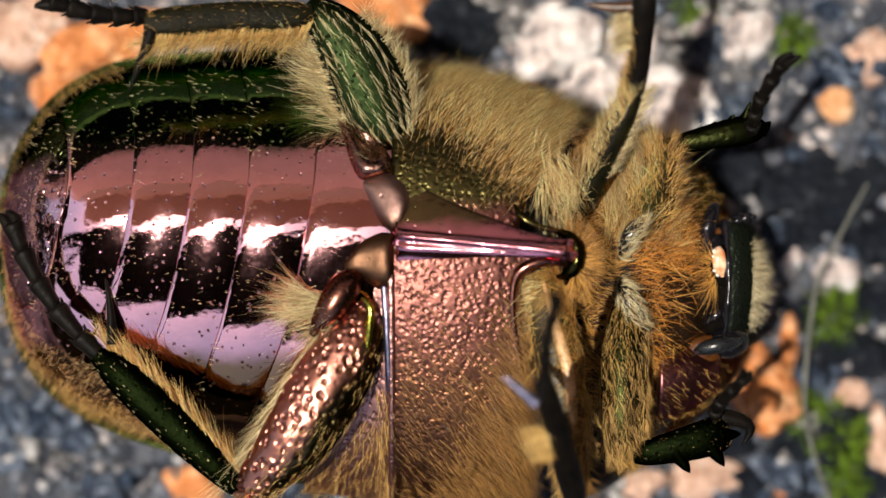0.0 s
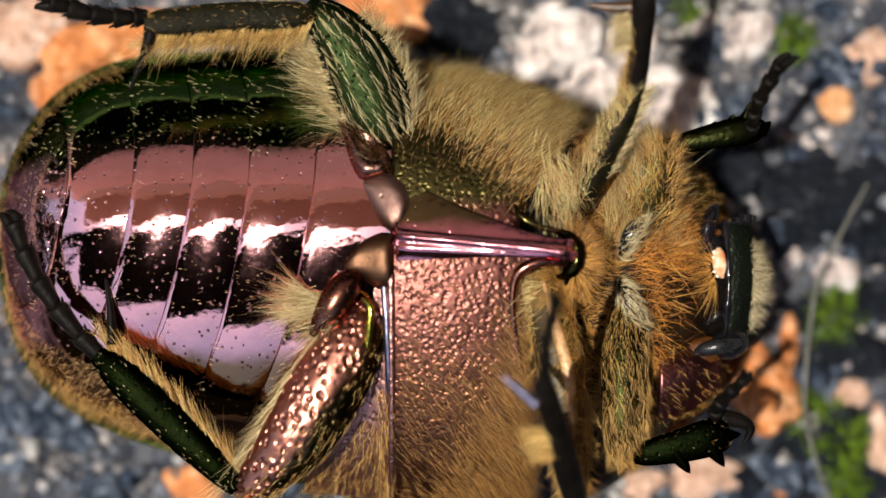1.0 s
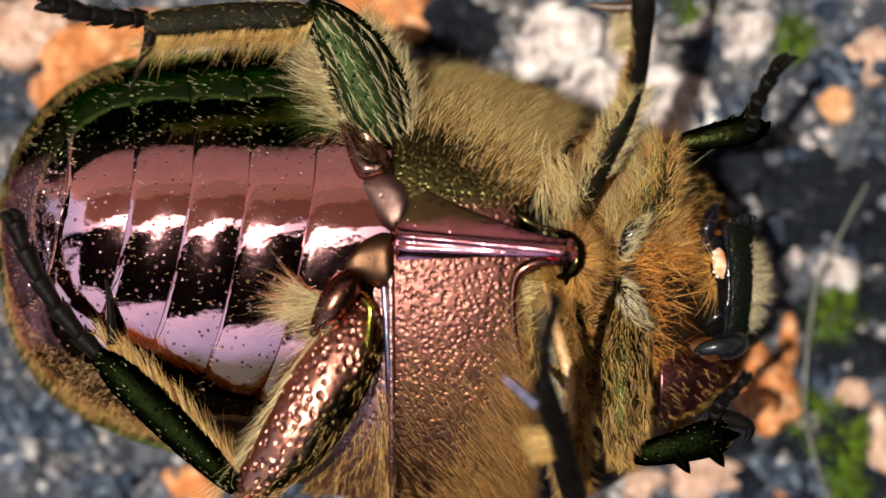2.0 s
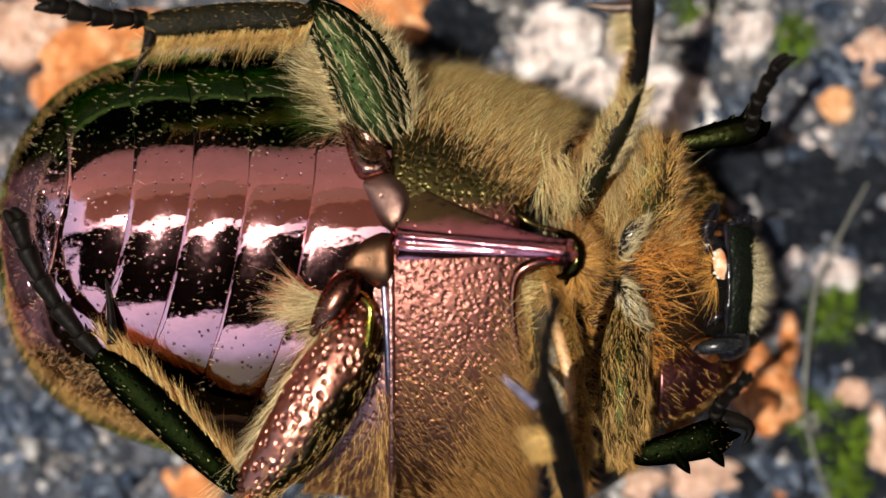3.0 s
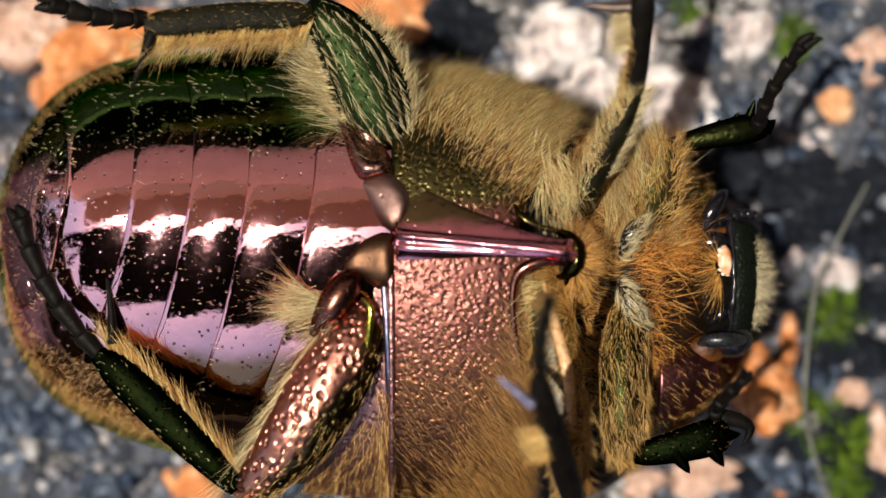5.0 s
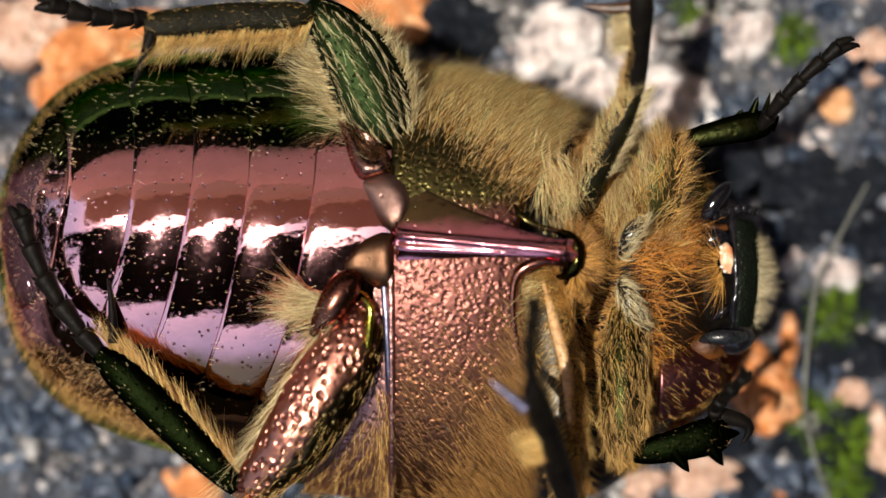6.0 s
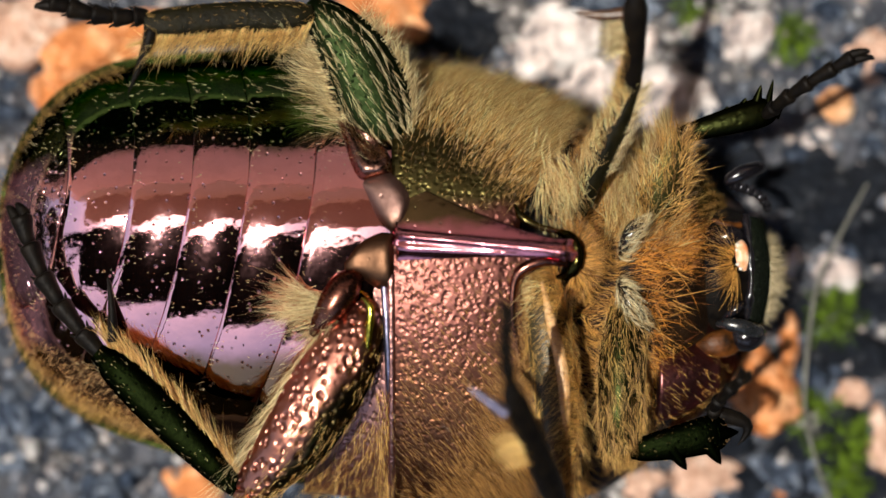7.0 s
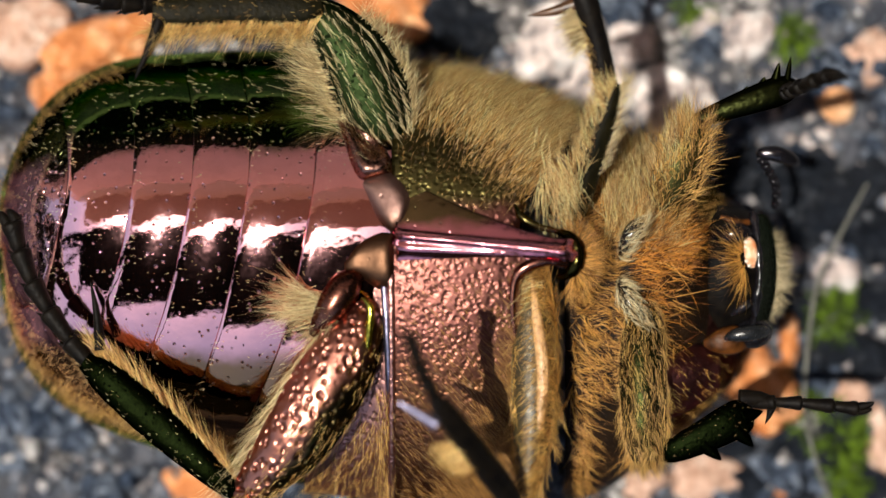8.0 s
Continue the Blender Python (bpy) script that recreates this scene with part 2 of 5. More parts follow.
def part(name, shape, material, parent=None, label="", pivot=None, smooth=True):
    """Links verts and faces (mm, in the place's space) as one mesh object under its parent. pivot: the joint about which it turns."""
    verts, faces = shape
    base = PIVOT.get(parent.name, (0, 0, 0)) if parent else (0, 0, 0)
    pivot = np.array(base if pivot is None else pivot, float)
    v = (np.asarray(verts, float) - pivot) * MM
    me = bpy.data.meshes.new(name)
    me.from_pydata(v.tolist(), [], faces if isinstance(faces, list) else faces.tolist())
    me.update()
    if smooth:
        me.polygons.foreach_set("use_smooth", np.ones(len(me.polygons), bool))
    me.materials.append(material)
    ob = new(name, me)
    if parent:
        ob.parent = parent
    ob.location = (pivot - np.array(base)) * MM
    PIVOT[ob.name] = tuple(pivot)
    if label:
        tagged(ob, label)
    return ob


def sheet(surface, us, vs, thick=0.12):
    """A closed plate: surface(u, v) over the grid, with a back thick mm below."""
    U, V = np.meshgrid(us, vs, indexing="ij")
    P = surface(U, V)
    du, dv = np.gradient(P, axis=0), np.gradient(P, axis=1)
    N = np.cross(du, dv)
    N /= np.linalg.norm(N, axis=-1, keepdims=True) + 1e-12
    if N[..., 2].mean() < 0:
        N = -N
    n, m = U.shape
    Q = P - N * thick
    verts = np.concatenate([P.reshape(-1, 3), Q.reshape(-1, 3)])
    k = n * m
    faces = []
    for i in range(n - 1):
        for j in range(m - 1):
            a = i * m + j
            faces.append((a, a + m, a + m + 1, a + 1))
            faces.append((k + a, k + a + 1, k + a + m + 1, k + a + m))
    rim = [i * m for i in range(n)] + [(n - 1) * m + j for j in range(1, m)] + [i * m + m - 1 for i in range(n - 2, -1, -1)] + list(range(m - 2, 0, -1))
    for a, b in zip(rim, rim[1:] + rim[:1]):
        faces.append((a, k + a, k + b, b))
    return verts, faces


def join(*shapes):
    verts, faces, off = [], [], 0
    for v, f in shapes:
        verts += [tuple(p) for p in np.asarray(v)]
        faces += [tuple(i + off for i in q) for q in f]
        off += len(v)
    return verts, faces


def thorn(a, b, r, bend=(0, 0, 0), n=7):
    """A curved, pointed spine from a to b."""
    a, b, bend = np.array(a, float), np.array(b, float), np.array(bend, float)
    rows = []
    for i in range(n):
        t = i / (n - 1)
        p = a + (b - a) * t + bend * math.sin(t * math.pi)
        w = r * (1 - t) ** 0.7 + 0.006
        rows.append((*p, w, w))
    d = b - a
    return Limb(rows, (0, 0, 1) if abs(d[2]) < 0.8 * np.linalg.norm(d) else (1, 0, 0)).mesh(10, 8)


RNG = np.random.default_rng(7)


def unit(v):
    v = np.asarray(v, float)
    return v / (np.linalg.norm(v, axis=-1, keepdims=True) + 1e-9)


def strands(root, way, bend, length, radius, steps=4):
    """Hairs as thin three-sided spikes: p(t) = root + length * (way * t + bend * t^2)."""
    n = len(root)
    length, radius = np.broadcast_to(length, n), np.broadcast_to(radius, n)
    ref = np.where(np.abs(way[:, 2:3]) < 0.9, [[0, 0, 1.0]], [[1.0, 0, 0]])
    s1 = unit(np.cross(way, ref))
    s2 = np.cross(s1, way)
    rings = []
    for k in range(steps):
        t = k / steps
        c = root + length[:, None] * (way * t + bend * t * t)
        w = (radius * (1 - t) ** 0.6)[:, None]
        for j in range(3):
            a = j * 2.0944
            rings.append(c + (s1 * math.cos(a) + s2 * math.sin(a)) * w)
    rings.append(root + length[:, None] * (way + bend))
    verts = np.stack(rings, 1).reshape(-1, 3)
    per = 3 * steps + 1
    quad = [(k * 3 + j, k * 3 + (j + 1) % 3, k * 3 + 3 + (j + 1) % 3, k * 3 + 3 + j) for k in range(steps - 1) for j in range(3)]
    tri = [((steps - 1) * 3 + j, (steps - 1) * 3 + (j + 1) % 3, per - 1) for j in range(3)]
    off = (np.arange(n) * per)[:, None, None]
    faces = (np.array(quad)[None] + off).reshape(-1, 4).tolist() + (np.array(tri)[None] + off).reshape(-1, 3).tolist()
    return verts, faces


def fur(root, normal, comb, lift, length, radius=0.0084, mess=0.25, droop=0.3, clump=0.0, bend_mess=0.17):
    """Hair combed along `comb`, lifted off the skin by `lift` (0 flat, 1 upright), messy and bent over."""
    n = len(root)
    comb = np.broadcast_to(np.asarray(comb, float), (n, 3))
    flat = unit(comb - normal * np.sum(comb * normal, -1, keepdims=True))
    way = flat * (1 - lift) + normal * lift + RNG.normal(0, mess, (n, 3))
    if clump:
        key = np.floor(root / clump)
        h = np.sin(key @ np.array([12.9, 78.2, 37.7])) * 43758.5
        h2 = np.sin(key @ np.array([39.3, 11.1, 83.1])) * 24634.6
        way = way + np.stack([h - np.floor(h) - 0.5, h2 - np.floor(h2) - 0.5, 0 * h], -1) * 0.9
        way = unit(way)
        mid = (key + 0.5) * clump
        reach = np.broadcast_to(length, n)[:, None]
        way = way + 0.65 * (mid - root) / np.maximum(reach, clump * 0.8)
    way = unit(way)
    bend = flat * droop - normal * droop * 0.6 + RNG.normal(0, bend_mess, (n, 3))
    L = np.broadcast_to(length, n) * RNG.uniform(0.6, 1.15, n)
    return strands(root, way, bend, L, np.broadcast_to(radius, n) * RNG.uniform(0.55, 1.35, n))


# ---- ground and added, unseen surroundings ----
def ground_height(x, y):
    h = 0.5 * noise.fractal(Vector((x * 0.22, y * 0.22, 3.1)), 1.0, 2.1, 4) + 0.16 * noise.noise(Vector((x * 1.7, y * 1.7, 9.0)))
    fade = 1.0 / (1.0 + (math.hypot(x, y) / 60.0) ** 2)
    return -0.75 + h * fade


def make_ground():
    near = np.linspace(-24, 24, 150)
    far = 24 * (1.35 ** np.arange(1, 40))
    axis = np.concatenate([-far[::-1], near, far])
    n = len(axis)
    verts = [(x, y, ground_height(x, y)) for x in axis for y in axis]
    faces = [(i * n + j, (i + 1) * n + j, (i + 1) * n + j + 1, i * n + j + 1) for i in range(n - 1) for j in range(n - 1)]
    m = Mat("rough_stone")
    v = m.voronoi(1.6)
    grain = m.ramp(v.outputs["Color"], [(0.0, (0.01, 0.012, 0.018)), (0.5, (0.04, 0.045, 0.06)), (0.8, (0.16, 0.16, 0.18)), (1.0, (0.5, 0.46, 0.44))])
    big = m.ramp(m.noise(0.16, 5), [(0.35, (0.012, 0.015, 0.022)), (0.55, (0.06, 0.065, 0.08)), (0.75, (0.4, 0.37, 0.36))])
    length = m.node("ShaderNodeVectorMath", operation="LENGTH")
    m.link(m.co, length.inputs[0])
    terrace = m.node("ShaderNodeMapRange")
    m.link(m.math("ADD", length.outputs["Value"], m.math("MULTIPLY", m.noise(0.03, 4), 0.06)), terrace.inputs[0])
    terrace.inputs[1].default_value, terrace.inputs[2].default_value = 0.11, 0.15
    # Outer ground, never in view, made pale to bounce sunlight onto the added wall.
    bounce_ground = m.ramp(m.noise(0.05, 8), [(0.3, (0.30, 0.26, 0.21)), (0.7, (0.44, 0.40, 0.34))])
    m.set(m.mix(terrace.outputs[0], m.mix(0.5, grain, big), bounce_ground), 0.0, 0.8)
    m.b.inputs["Specular IOR Level"].default_value = 0.12
    m.bump(v.outputs["Distance"], 0.25)
    m.bump(m.noise(3.0, 6), 0.2)
    return tagged(part("ground", (verts, faces), m.m), "rough dark grey stone strewn with grit, unseen pale bounce ground further out", "ground", kind="structure")


make_ground()


def stone_shape(seed, squash=0.6, rough=0.35, sub=3):
    bm = bmesh.new()
    bmesh.ops.create_icosphere(bm, subdivisions=sub, radius=1.0)
    o = Vector((seed * 3.7, seed * 1.3, seed * 7.1))
    for v in bm.verts:
        k = 1 + rough * noise.fractal(v.co * 1.1 + o, 1.0, 2.0, 4)
        v.co = Vector((v.co.x * k, v.co.y * k, max(-0.8, v.co.z * k * squash)))
    out = [tuple(v.co) for v in bm.verts], [tuple(v.index for v in f.verts) for f in bm.faces]
    bm.free()
    return out


def rock_mat(name, stops, per_mm=1.3, speck=0.35):
    """Stone: broad tones, and crystals or crumbs of its darkest and palest tone."""
    m = Mat(name)
    c = m.ramp(m.noise(per_mm, 6, 0.65), stops)
    c = m.mix(0.2, c, m.ramp(m.random(), [(0.0, stops[1][1]), (1.0, stops[-1][1])]))
    v = m.voronoi(per_mm * 2.6)
    split = m.node("ShaderNodeSeparateColor")
    m.link(v.outputs["Color"], split.inputs[0])
    crumb = m.ramp(split.outputs[0], [(0.0, tuple(x * 0.4 for x in stops[0][1])), (0.4, stops[0][1]), (0.6, stops[1][1]), (0.85, stops[-1][1]), (1.0, tuple(min(0.9, x * 1.5) for x in stops[-1][1]))])
    m.set(m.mix(speck, c, crumb), 0.0, 0.75)
    m.b.inputs["Specular IOR Level"].default_value = 0.12
    m.bump(m.noise(per_mm * 4, 6), 0.16)
    m.bump(v.outputs["Distance"], 0.1)
    return m.m


M_TERRA = rock_mat("terracotta", [(0.36, (0.38, 0.10, 0.025)), (0.5, (0.68, 0.24, 0.07)), (0.66, (0.78, 0.42, 0.23))])
M_SALMON = rock_mat("pale_salmon_stone", [(0.3, (0.45, 0.24, 0.16)), (0.55, (0.62, 0.40, 0.30)), (0.75, (0.7, 0.56, 0.48))])
M_PEACH = rock_mat("peach_stone", [(0.36, (0.50, 0.20, 0.07)), (0.5, (0.70, 0.36, 0.17)), (0.66, (0.78, 0.52, 0.33))])
M_GREY = rock_mat("dark_grey_stone", [(0.38, (0.006, 0.010, 0.019)), (0.54, (0.030, 0.046, 0.080)), (0.70, (0.24, 0.28, 0.35))], 1.6, 0.55)
M_WHITE = rock_mat("pale_quartz", [(0.40, (0.05, 0.055, 0.07)), (0.47, (0.62, 0.50, 0.46)), (0.58, (0.90, 0.86, 0.84))], 0.9, 0.25)
M_SPECK = rock_mat("speckled_stone", [(0.36, (0.015, 0.018, 0.026)), (0.5, (0.16, 0.155, 0.16)), (0.66, (0.66, 0.61, 0.58))], 2.0, 0.6)


def lay_stone(seed, spot, size, material, name, label, group, turn=0, squash=0.6, rough=0.35):
    v, f = stone_shape(seed, squash, rough)
    a = radians(turn)
    v = np.array(v) * (size[0], size[1], (size[0] + size[1]) * 0.5)
    v = np.stack([v[:, 0] * math.cos(a) - v[:, 1] * math.sin(a), v[:, 0] * math.sin(a) + v[:, 1] * math.cos(a), v[:, 2]], -1)
    spot = np.array((spot[0], spot[1], ground_height(spot[0], spot[1]) + 0.25 * (size[0] + size[1]) * 0.5))
    return tagged(part(name, (v + spot, f), material, pivot=spot), label, "stone", group)


for k, (spot, size, turn, mat_, label) in enumerate([
    ((-12.88, 6.68, 0), (1.5, 1.0), 20, M_SALMON, "pale salmon fragment of fired clay on the stone"),
    ((-10.49, 5.99, 0), (1.9, 1.0), 25, M_TERRA, "orange terracotta fragment lying beside the beetle"),
    ((-11.77, 4.46, 0), (0.7, 1.3), 10, M_TERRA, "orange terracotta fragment lying beside the beetle"),
    ((-1.61, 7.19, 0), (1.6, 0.9), -10, M_TERRA, "cracked orange terracotta chip"),
    ((11.92, 4.59, 0), (0.55, 0.85), 25, M_PEACH, "smooth oval orange pebble"),
    ((9.67, -4.25, 0), (1.05, 1.2), 15, M_TERRA, "broken orange terracotta piece with a pointed corner"),
    ((10.55, -2.89, 0), (0.35, 0.9), -8, M_TERRA, "narrow upright orange terracotta splinter"),
    ((7.96, -6.99, 0), (1.0, 0.7), 0, M_SALMON, "salmon clay fragment with dark edges"),
    ((5.91, -7.24, 0), (0.9, 0.5), 15, M_SALMON, "salmon clay fragment with dark edges"),
    ((-7.5, -7.29, 0), (0.9, 0.6), -30, M_TERRA, "orange terracotta fragment lying beside the beetle"),
    ((13.29, -5.79, 0), (0.45, 1.0), 5, M_SALMON, "pale salmon fragment of fired clay on the stone"),
    ((12.43, -4.42, 0), (0.6, 0.45), 0, M_SALMON, "smooth oval salmon pebble"),
    ((10.26, -7.36, 0), (0.6, 0.4), 0, M_TERRA, "small orange terracotta crumb"),
    ((13, 5.91, 0), (0.9, 0.7), 40, M_SALMON, "dusty pinkish stone half sunk in grit"),
]):
    lay_stone(20 + k, spot, size, mat_, "clay_fragment", label, "clay fragments on the ground", turn, 0.45, 0.16 if "smooth" in label else 0.45)
# Quartz stones; the last three, very small, stand in for white glints.
for k, (spot, size, turn) in enumerate([
    ((3.43, 6.34, 0), (1.5, 1.1), 30), ((7.02, 4.46, 0), (1.1, 1.3), 50), ((4.88, 4.97, 0), (1.2, 0.9), 0), ((5.91, 6.17, 0), (0.9, 0.7), 20), ((8.13, 6.85, 0), (0.8, 0.6), 20),
    ((9.33, 6.51, 0), (0.9, 0.8), 60), ((12.06, -0.7, 0), (0.75, 0.5), -10), ((10.66, -0.24, 0), (0.35, 0.5), 0), ((11.24, 3.13, 0), (0.28, 0.4), 0), ((11.6, 3.54, 0), (0.26, 0.22), 10), ((11.55, 2.92, 0), (0.36, 0.28), 0),
]):
    lay_stone(60 + k, spot, size, M_WHITE, "quartz_stone", "pale pitted quartz stone or glint stand-in set in dark grit", "pale stones", turn, 0.5, 0.5)

def make_grit():
    """Loose sand grains, joined."""
    base = [stone_shape(k, 0.8, 0.5, 1) for k in range(6)]
    verts, faces, off = [], [], 0
    g = np.random.default_rng(11)
    for k in range(6500):
        v, f = base[k % 6]
        x, y = g.uniform(-15.5, 15.5), g.uniform(-9.5, 9.5)
        r = g.uniform(0.06, 0.24)
        a = g.uniform(0, 6.28)
        v = np.array(v) * r
        v = np.stack([v[:, 0] * math.cos(a) - v[:, 1] * math.sin(a) + x, v[:, 0] * math.sin(a) + v[:, 1] * math.cos(a) + y, v[:, 2] + ground_height(x, y) + 0.4 * r], -1)
        verts.append(v)
        faces += [tuple(i + off for i in q) for q in f]
        off += len(v)
    m = Mat("sand_grain")
    c = m.ramp(m.random(True), [(0.0, (0.008, 0.010, 0.015)), (0.55, (0.030, 0.045, 0.075)), (0.75, (0.14, 0.165, 0.22)), (0.92, (0.4, 0.32, 0.28)), (1.0, (0.62, 0.6, 0.6))])
    m.set(m.mix(0.3, c, m.ramp(m.noise(3.0, 4), [(0.3, (0.01, 0.012, 0.016)), (0.7, (0.3, 0.3, 0.31))])), 0.0, 0.6)
    return tagged(part("grit", (np.concatenate(verts), faces), m.m), "loose mixed grey and pale sand grains", "grit", kind="stuff")


make_grit()


def moss(spot, size, n):
    g = np.random.default_rng(int(abs(spot[0] * 100)))
    r = size * np.sqrt(g.uniform(0, 1, n))
    a = g.uniform(0, 6.28, n)
    x, y = spot[0] + r * np.cos(a) * 0.8, spot[1] + r * np.sin(a)
    z = np.array([ground_height(i, j) for i, j in zip(x, y)])
    p = np.stack([x, y, z + 0.5 * (1 - (r / size) ** 2) * size], -1)
    out = np.stack([np.cos(a), np.sin(a), 0 * a], -1)
    shape = fur(p, np.tile([0, 0, 1.0], (n, 1)), out, 0.6, 0.55, 0.05, 0.35, 0.3)
    return tagged(part("moss_tuft", shape, M_MOSS, pivot=(spot[0], spot[1], ground_height(spot[0], spot[1]))), "small bright green moss tuft on the stone", "moss", "moss tufts")


for spot, size, n in (((11.97, -2.12, 0), 0.9, 260), ((12.06, -5.79, 0), 1.1, 330), ((10.69, 6.42, 0), 0.5, 180), ((7.75, 7.43, 0), 0.6, 220), ((11.2, -5.11, 0), 0.6, 200), ((12.23, -6.99, 0), 0.7, 220)):
    moss(spot, size, n)

stem = Limb([(12.76, 1.97, 0.3, 0.03, 0.03), (11.95, 0.52, 0.5, 0.04, 0.04), (11.2, -1, 0.7, 0.055, 0.055), (10.9, -2.85, 0.7, 0.05, 0.05), (10.82, -4.72, 0.6, 0.05, 0.05), (11.21, -6.43, 0.4, 0.05, 0.05), (11.76, -7.81, 0.2, 0.05, 0.05)])
tagged(part("dry_stem", stem.mesh(50, 8), M_STEM), "thin pale dry plant stem lying over the moss", "stem")

# Near-black stones fill the dark places beside the head and between the pebbles.
M_COAL = rock_mat("near_black_stone", [(0.36, (0.0015, 0.0025, 0.005)), (0.52, (0.006, 0.009, 0.015)), (0.7, (0.035, 0.038, 0.045))])
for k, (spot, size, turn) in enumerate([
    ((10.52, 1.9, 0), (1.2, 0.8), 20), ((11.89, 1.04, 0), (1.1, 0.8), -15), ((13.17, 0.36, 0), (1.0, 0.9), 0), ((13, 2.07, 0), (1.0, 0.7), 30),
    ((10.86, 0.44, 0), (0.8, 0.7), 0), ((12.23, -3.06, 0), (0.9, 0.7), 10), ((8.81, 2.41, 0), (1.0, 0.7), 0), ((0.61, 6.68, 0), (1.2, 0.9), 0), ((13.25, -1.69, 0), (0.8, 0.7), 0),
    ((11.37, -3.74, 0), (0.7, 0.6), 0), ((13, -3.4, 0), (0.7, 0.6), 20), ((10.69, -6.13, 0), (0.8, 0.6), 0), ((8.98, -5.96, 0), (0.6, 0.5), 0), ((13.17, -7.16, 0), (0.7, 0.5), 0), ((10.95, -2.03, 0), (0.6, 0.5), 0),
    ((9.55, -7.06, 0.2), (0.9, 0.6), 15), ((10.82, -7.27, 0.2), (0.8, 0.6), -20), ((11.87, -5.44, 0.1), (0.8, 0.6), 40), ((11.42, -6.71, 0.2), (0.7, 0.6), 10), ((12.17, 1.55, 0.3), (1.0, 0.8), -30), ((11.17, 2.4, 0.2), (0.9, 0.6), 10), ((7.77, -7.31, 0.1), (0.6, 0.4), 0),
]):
    lay_stone(80 + k, spot, size, M_COAL, "slate_stone", "near-black stone half sunk in the grit", "black stones", turn, 0.45, 0.6)

rnd = random.Random(4)
for k in range(200):
    spot = (rnd.uniform(-15, 15), rnd.uniform(-9, 9), 0)
    s = rnd.uniform(0.25, 0.75)
    lay_stone(100 + k % 9, spot, (s, s * rnd.uniform(0.6, 1)), rnd.choice((M_GREY, M_GREY, M_GREY, M_SPECK)), "grit_stone", "dark grey angular grit stone", "grit stones on the ground", rnd.uniform(0, 360), 0.6, 0.9)


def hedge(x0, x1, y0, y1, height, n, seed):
    """An unseen clipped hedge, added to darken reflections: a dark twiggy core under many leaves. Metres."""
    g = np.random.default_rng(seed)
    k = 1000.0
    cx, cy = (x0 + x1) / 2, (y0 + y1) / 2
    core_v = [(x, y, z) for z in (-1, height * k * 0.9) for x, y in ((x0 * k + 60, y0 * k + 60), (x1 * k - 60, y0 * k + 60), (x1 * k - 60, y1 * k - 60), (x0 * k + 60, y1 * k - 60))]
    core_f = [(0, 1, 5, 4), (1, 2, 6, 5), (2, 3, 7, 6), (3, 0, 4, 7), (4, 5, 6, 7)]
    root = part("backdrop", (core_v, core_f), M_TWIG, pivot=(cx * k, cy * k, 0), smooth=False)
    tagged(root, "unseen dark green hedge added for its reflection and shade", "hedge", kind="structure")
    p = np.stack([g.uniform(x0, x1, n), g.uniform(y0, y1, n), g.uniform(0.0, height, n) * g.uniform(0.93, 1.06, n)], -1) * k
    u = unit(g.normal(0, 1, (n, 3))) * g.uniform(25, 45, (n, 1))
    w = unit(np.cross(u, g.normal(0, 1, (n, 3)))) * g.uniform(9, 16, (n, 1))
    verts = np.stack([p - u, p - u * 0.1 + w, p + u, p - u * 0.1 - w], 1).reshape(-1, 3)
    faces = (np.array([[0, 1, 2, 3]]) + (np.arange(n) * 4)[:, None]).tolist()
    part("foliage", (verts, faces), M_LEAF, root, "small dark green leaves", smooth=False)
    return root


# Materials of the hedges, wall and pergola, all unseen and added to shape reflections.
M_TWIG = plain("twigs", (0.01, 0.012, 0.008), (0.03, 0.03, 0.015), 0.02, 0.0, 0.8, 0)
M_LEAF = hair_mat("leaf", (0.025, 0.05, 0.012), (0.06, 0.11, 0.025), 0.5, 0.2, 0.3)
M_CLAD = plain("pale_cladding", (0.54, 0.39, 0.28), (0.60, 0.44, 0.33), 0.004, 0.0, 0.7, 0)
M_BLOCKER = plain("dark_blocker", (0.003, 0.0025, 0.002), (0.007, 0.0055, 0.0045), 0.01, 0.0, 0.7, 0)
for m_ in (M_BLOCKER, M_TWIG):
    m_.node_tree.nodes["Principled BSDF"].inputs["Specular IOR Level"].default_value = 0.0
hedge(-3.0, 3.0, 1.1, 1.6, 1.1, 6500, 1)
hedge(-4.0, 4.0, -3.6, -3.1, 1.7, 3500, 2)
# Tall east hedge, added to block sky and deepen the shadows.
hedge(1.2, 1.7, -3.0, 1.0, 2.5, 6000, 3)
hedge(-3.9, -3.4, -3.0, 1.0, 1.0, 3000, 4)


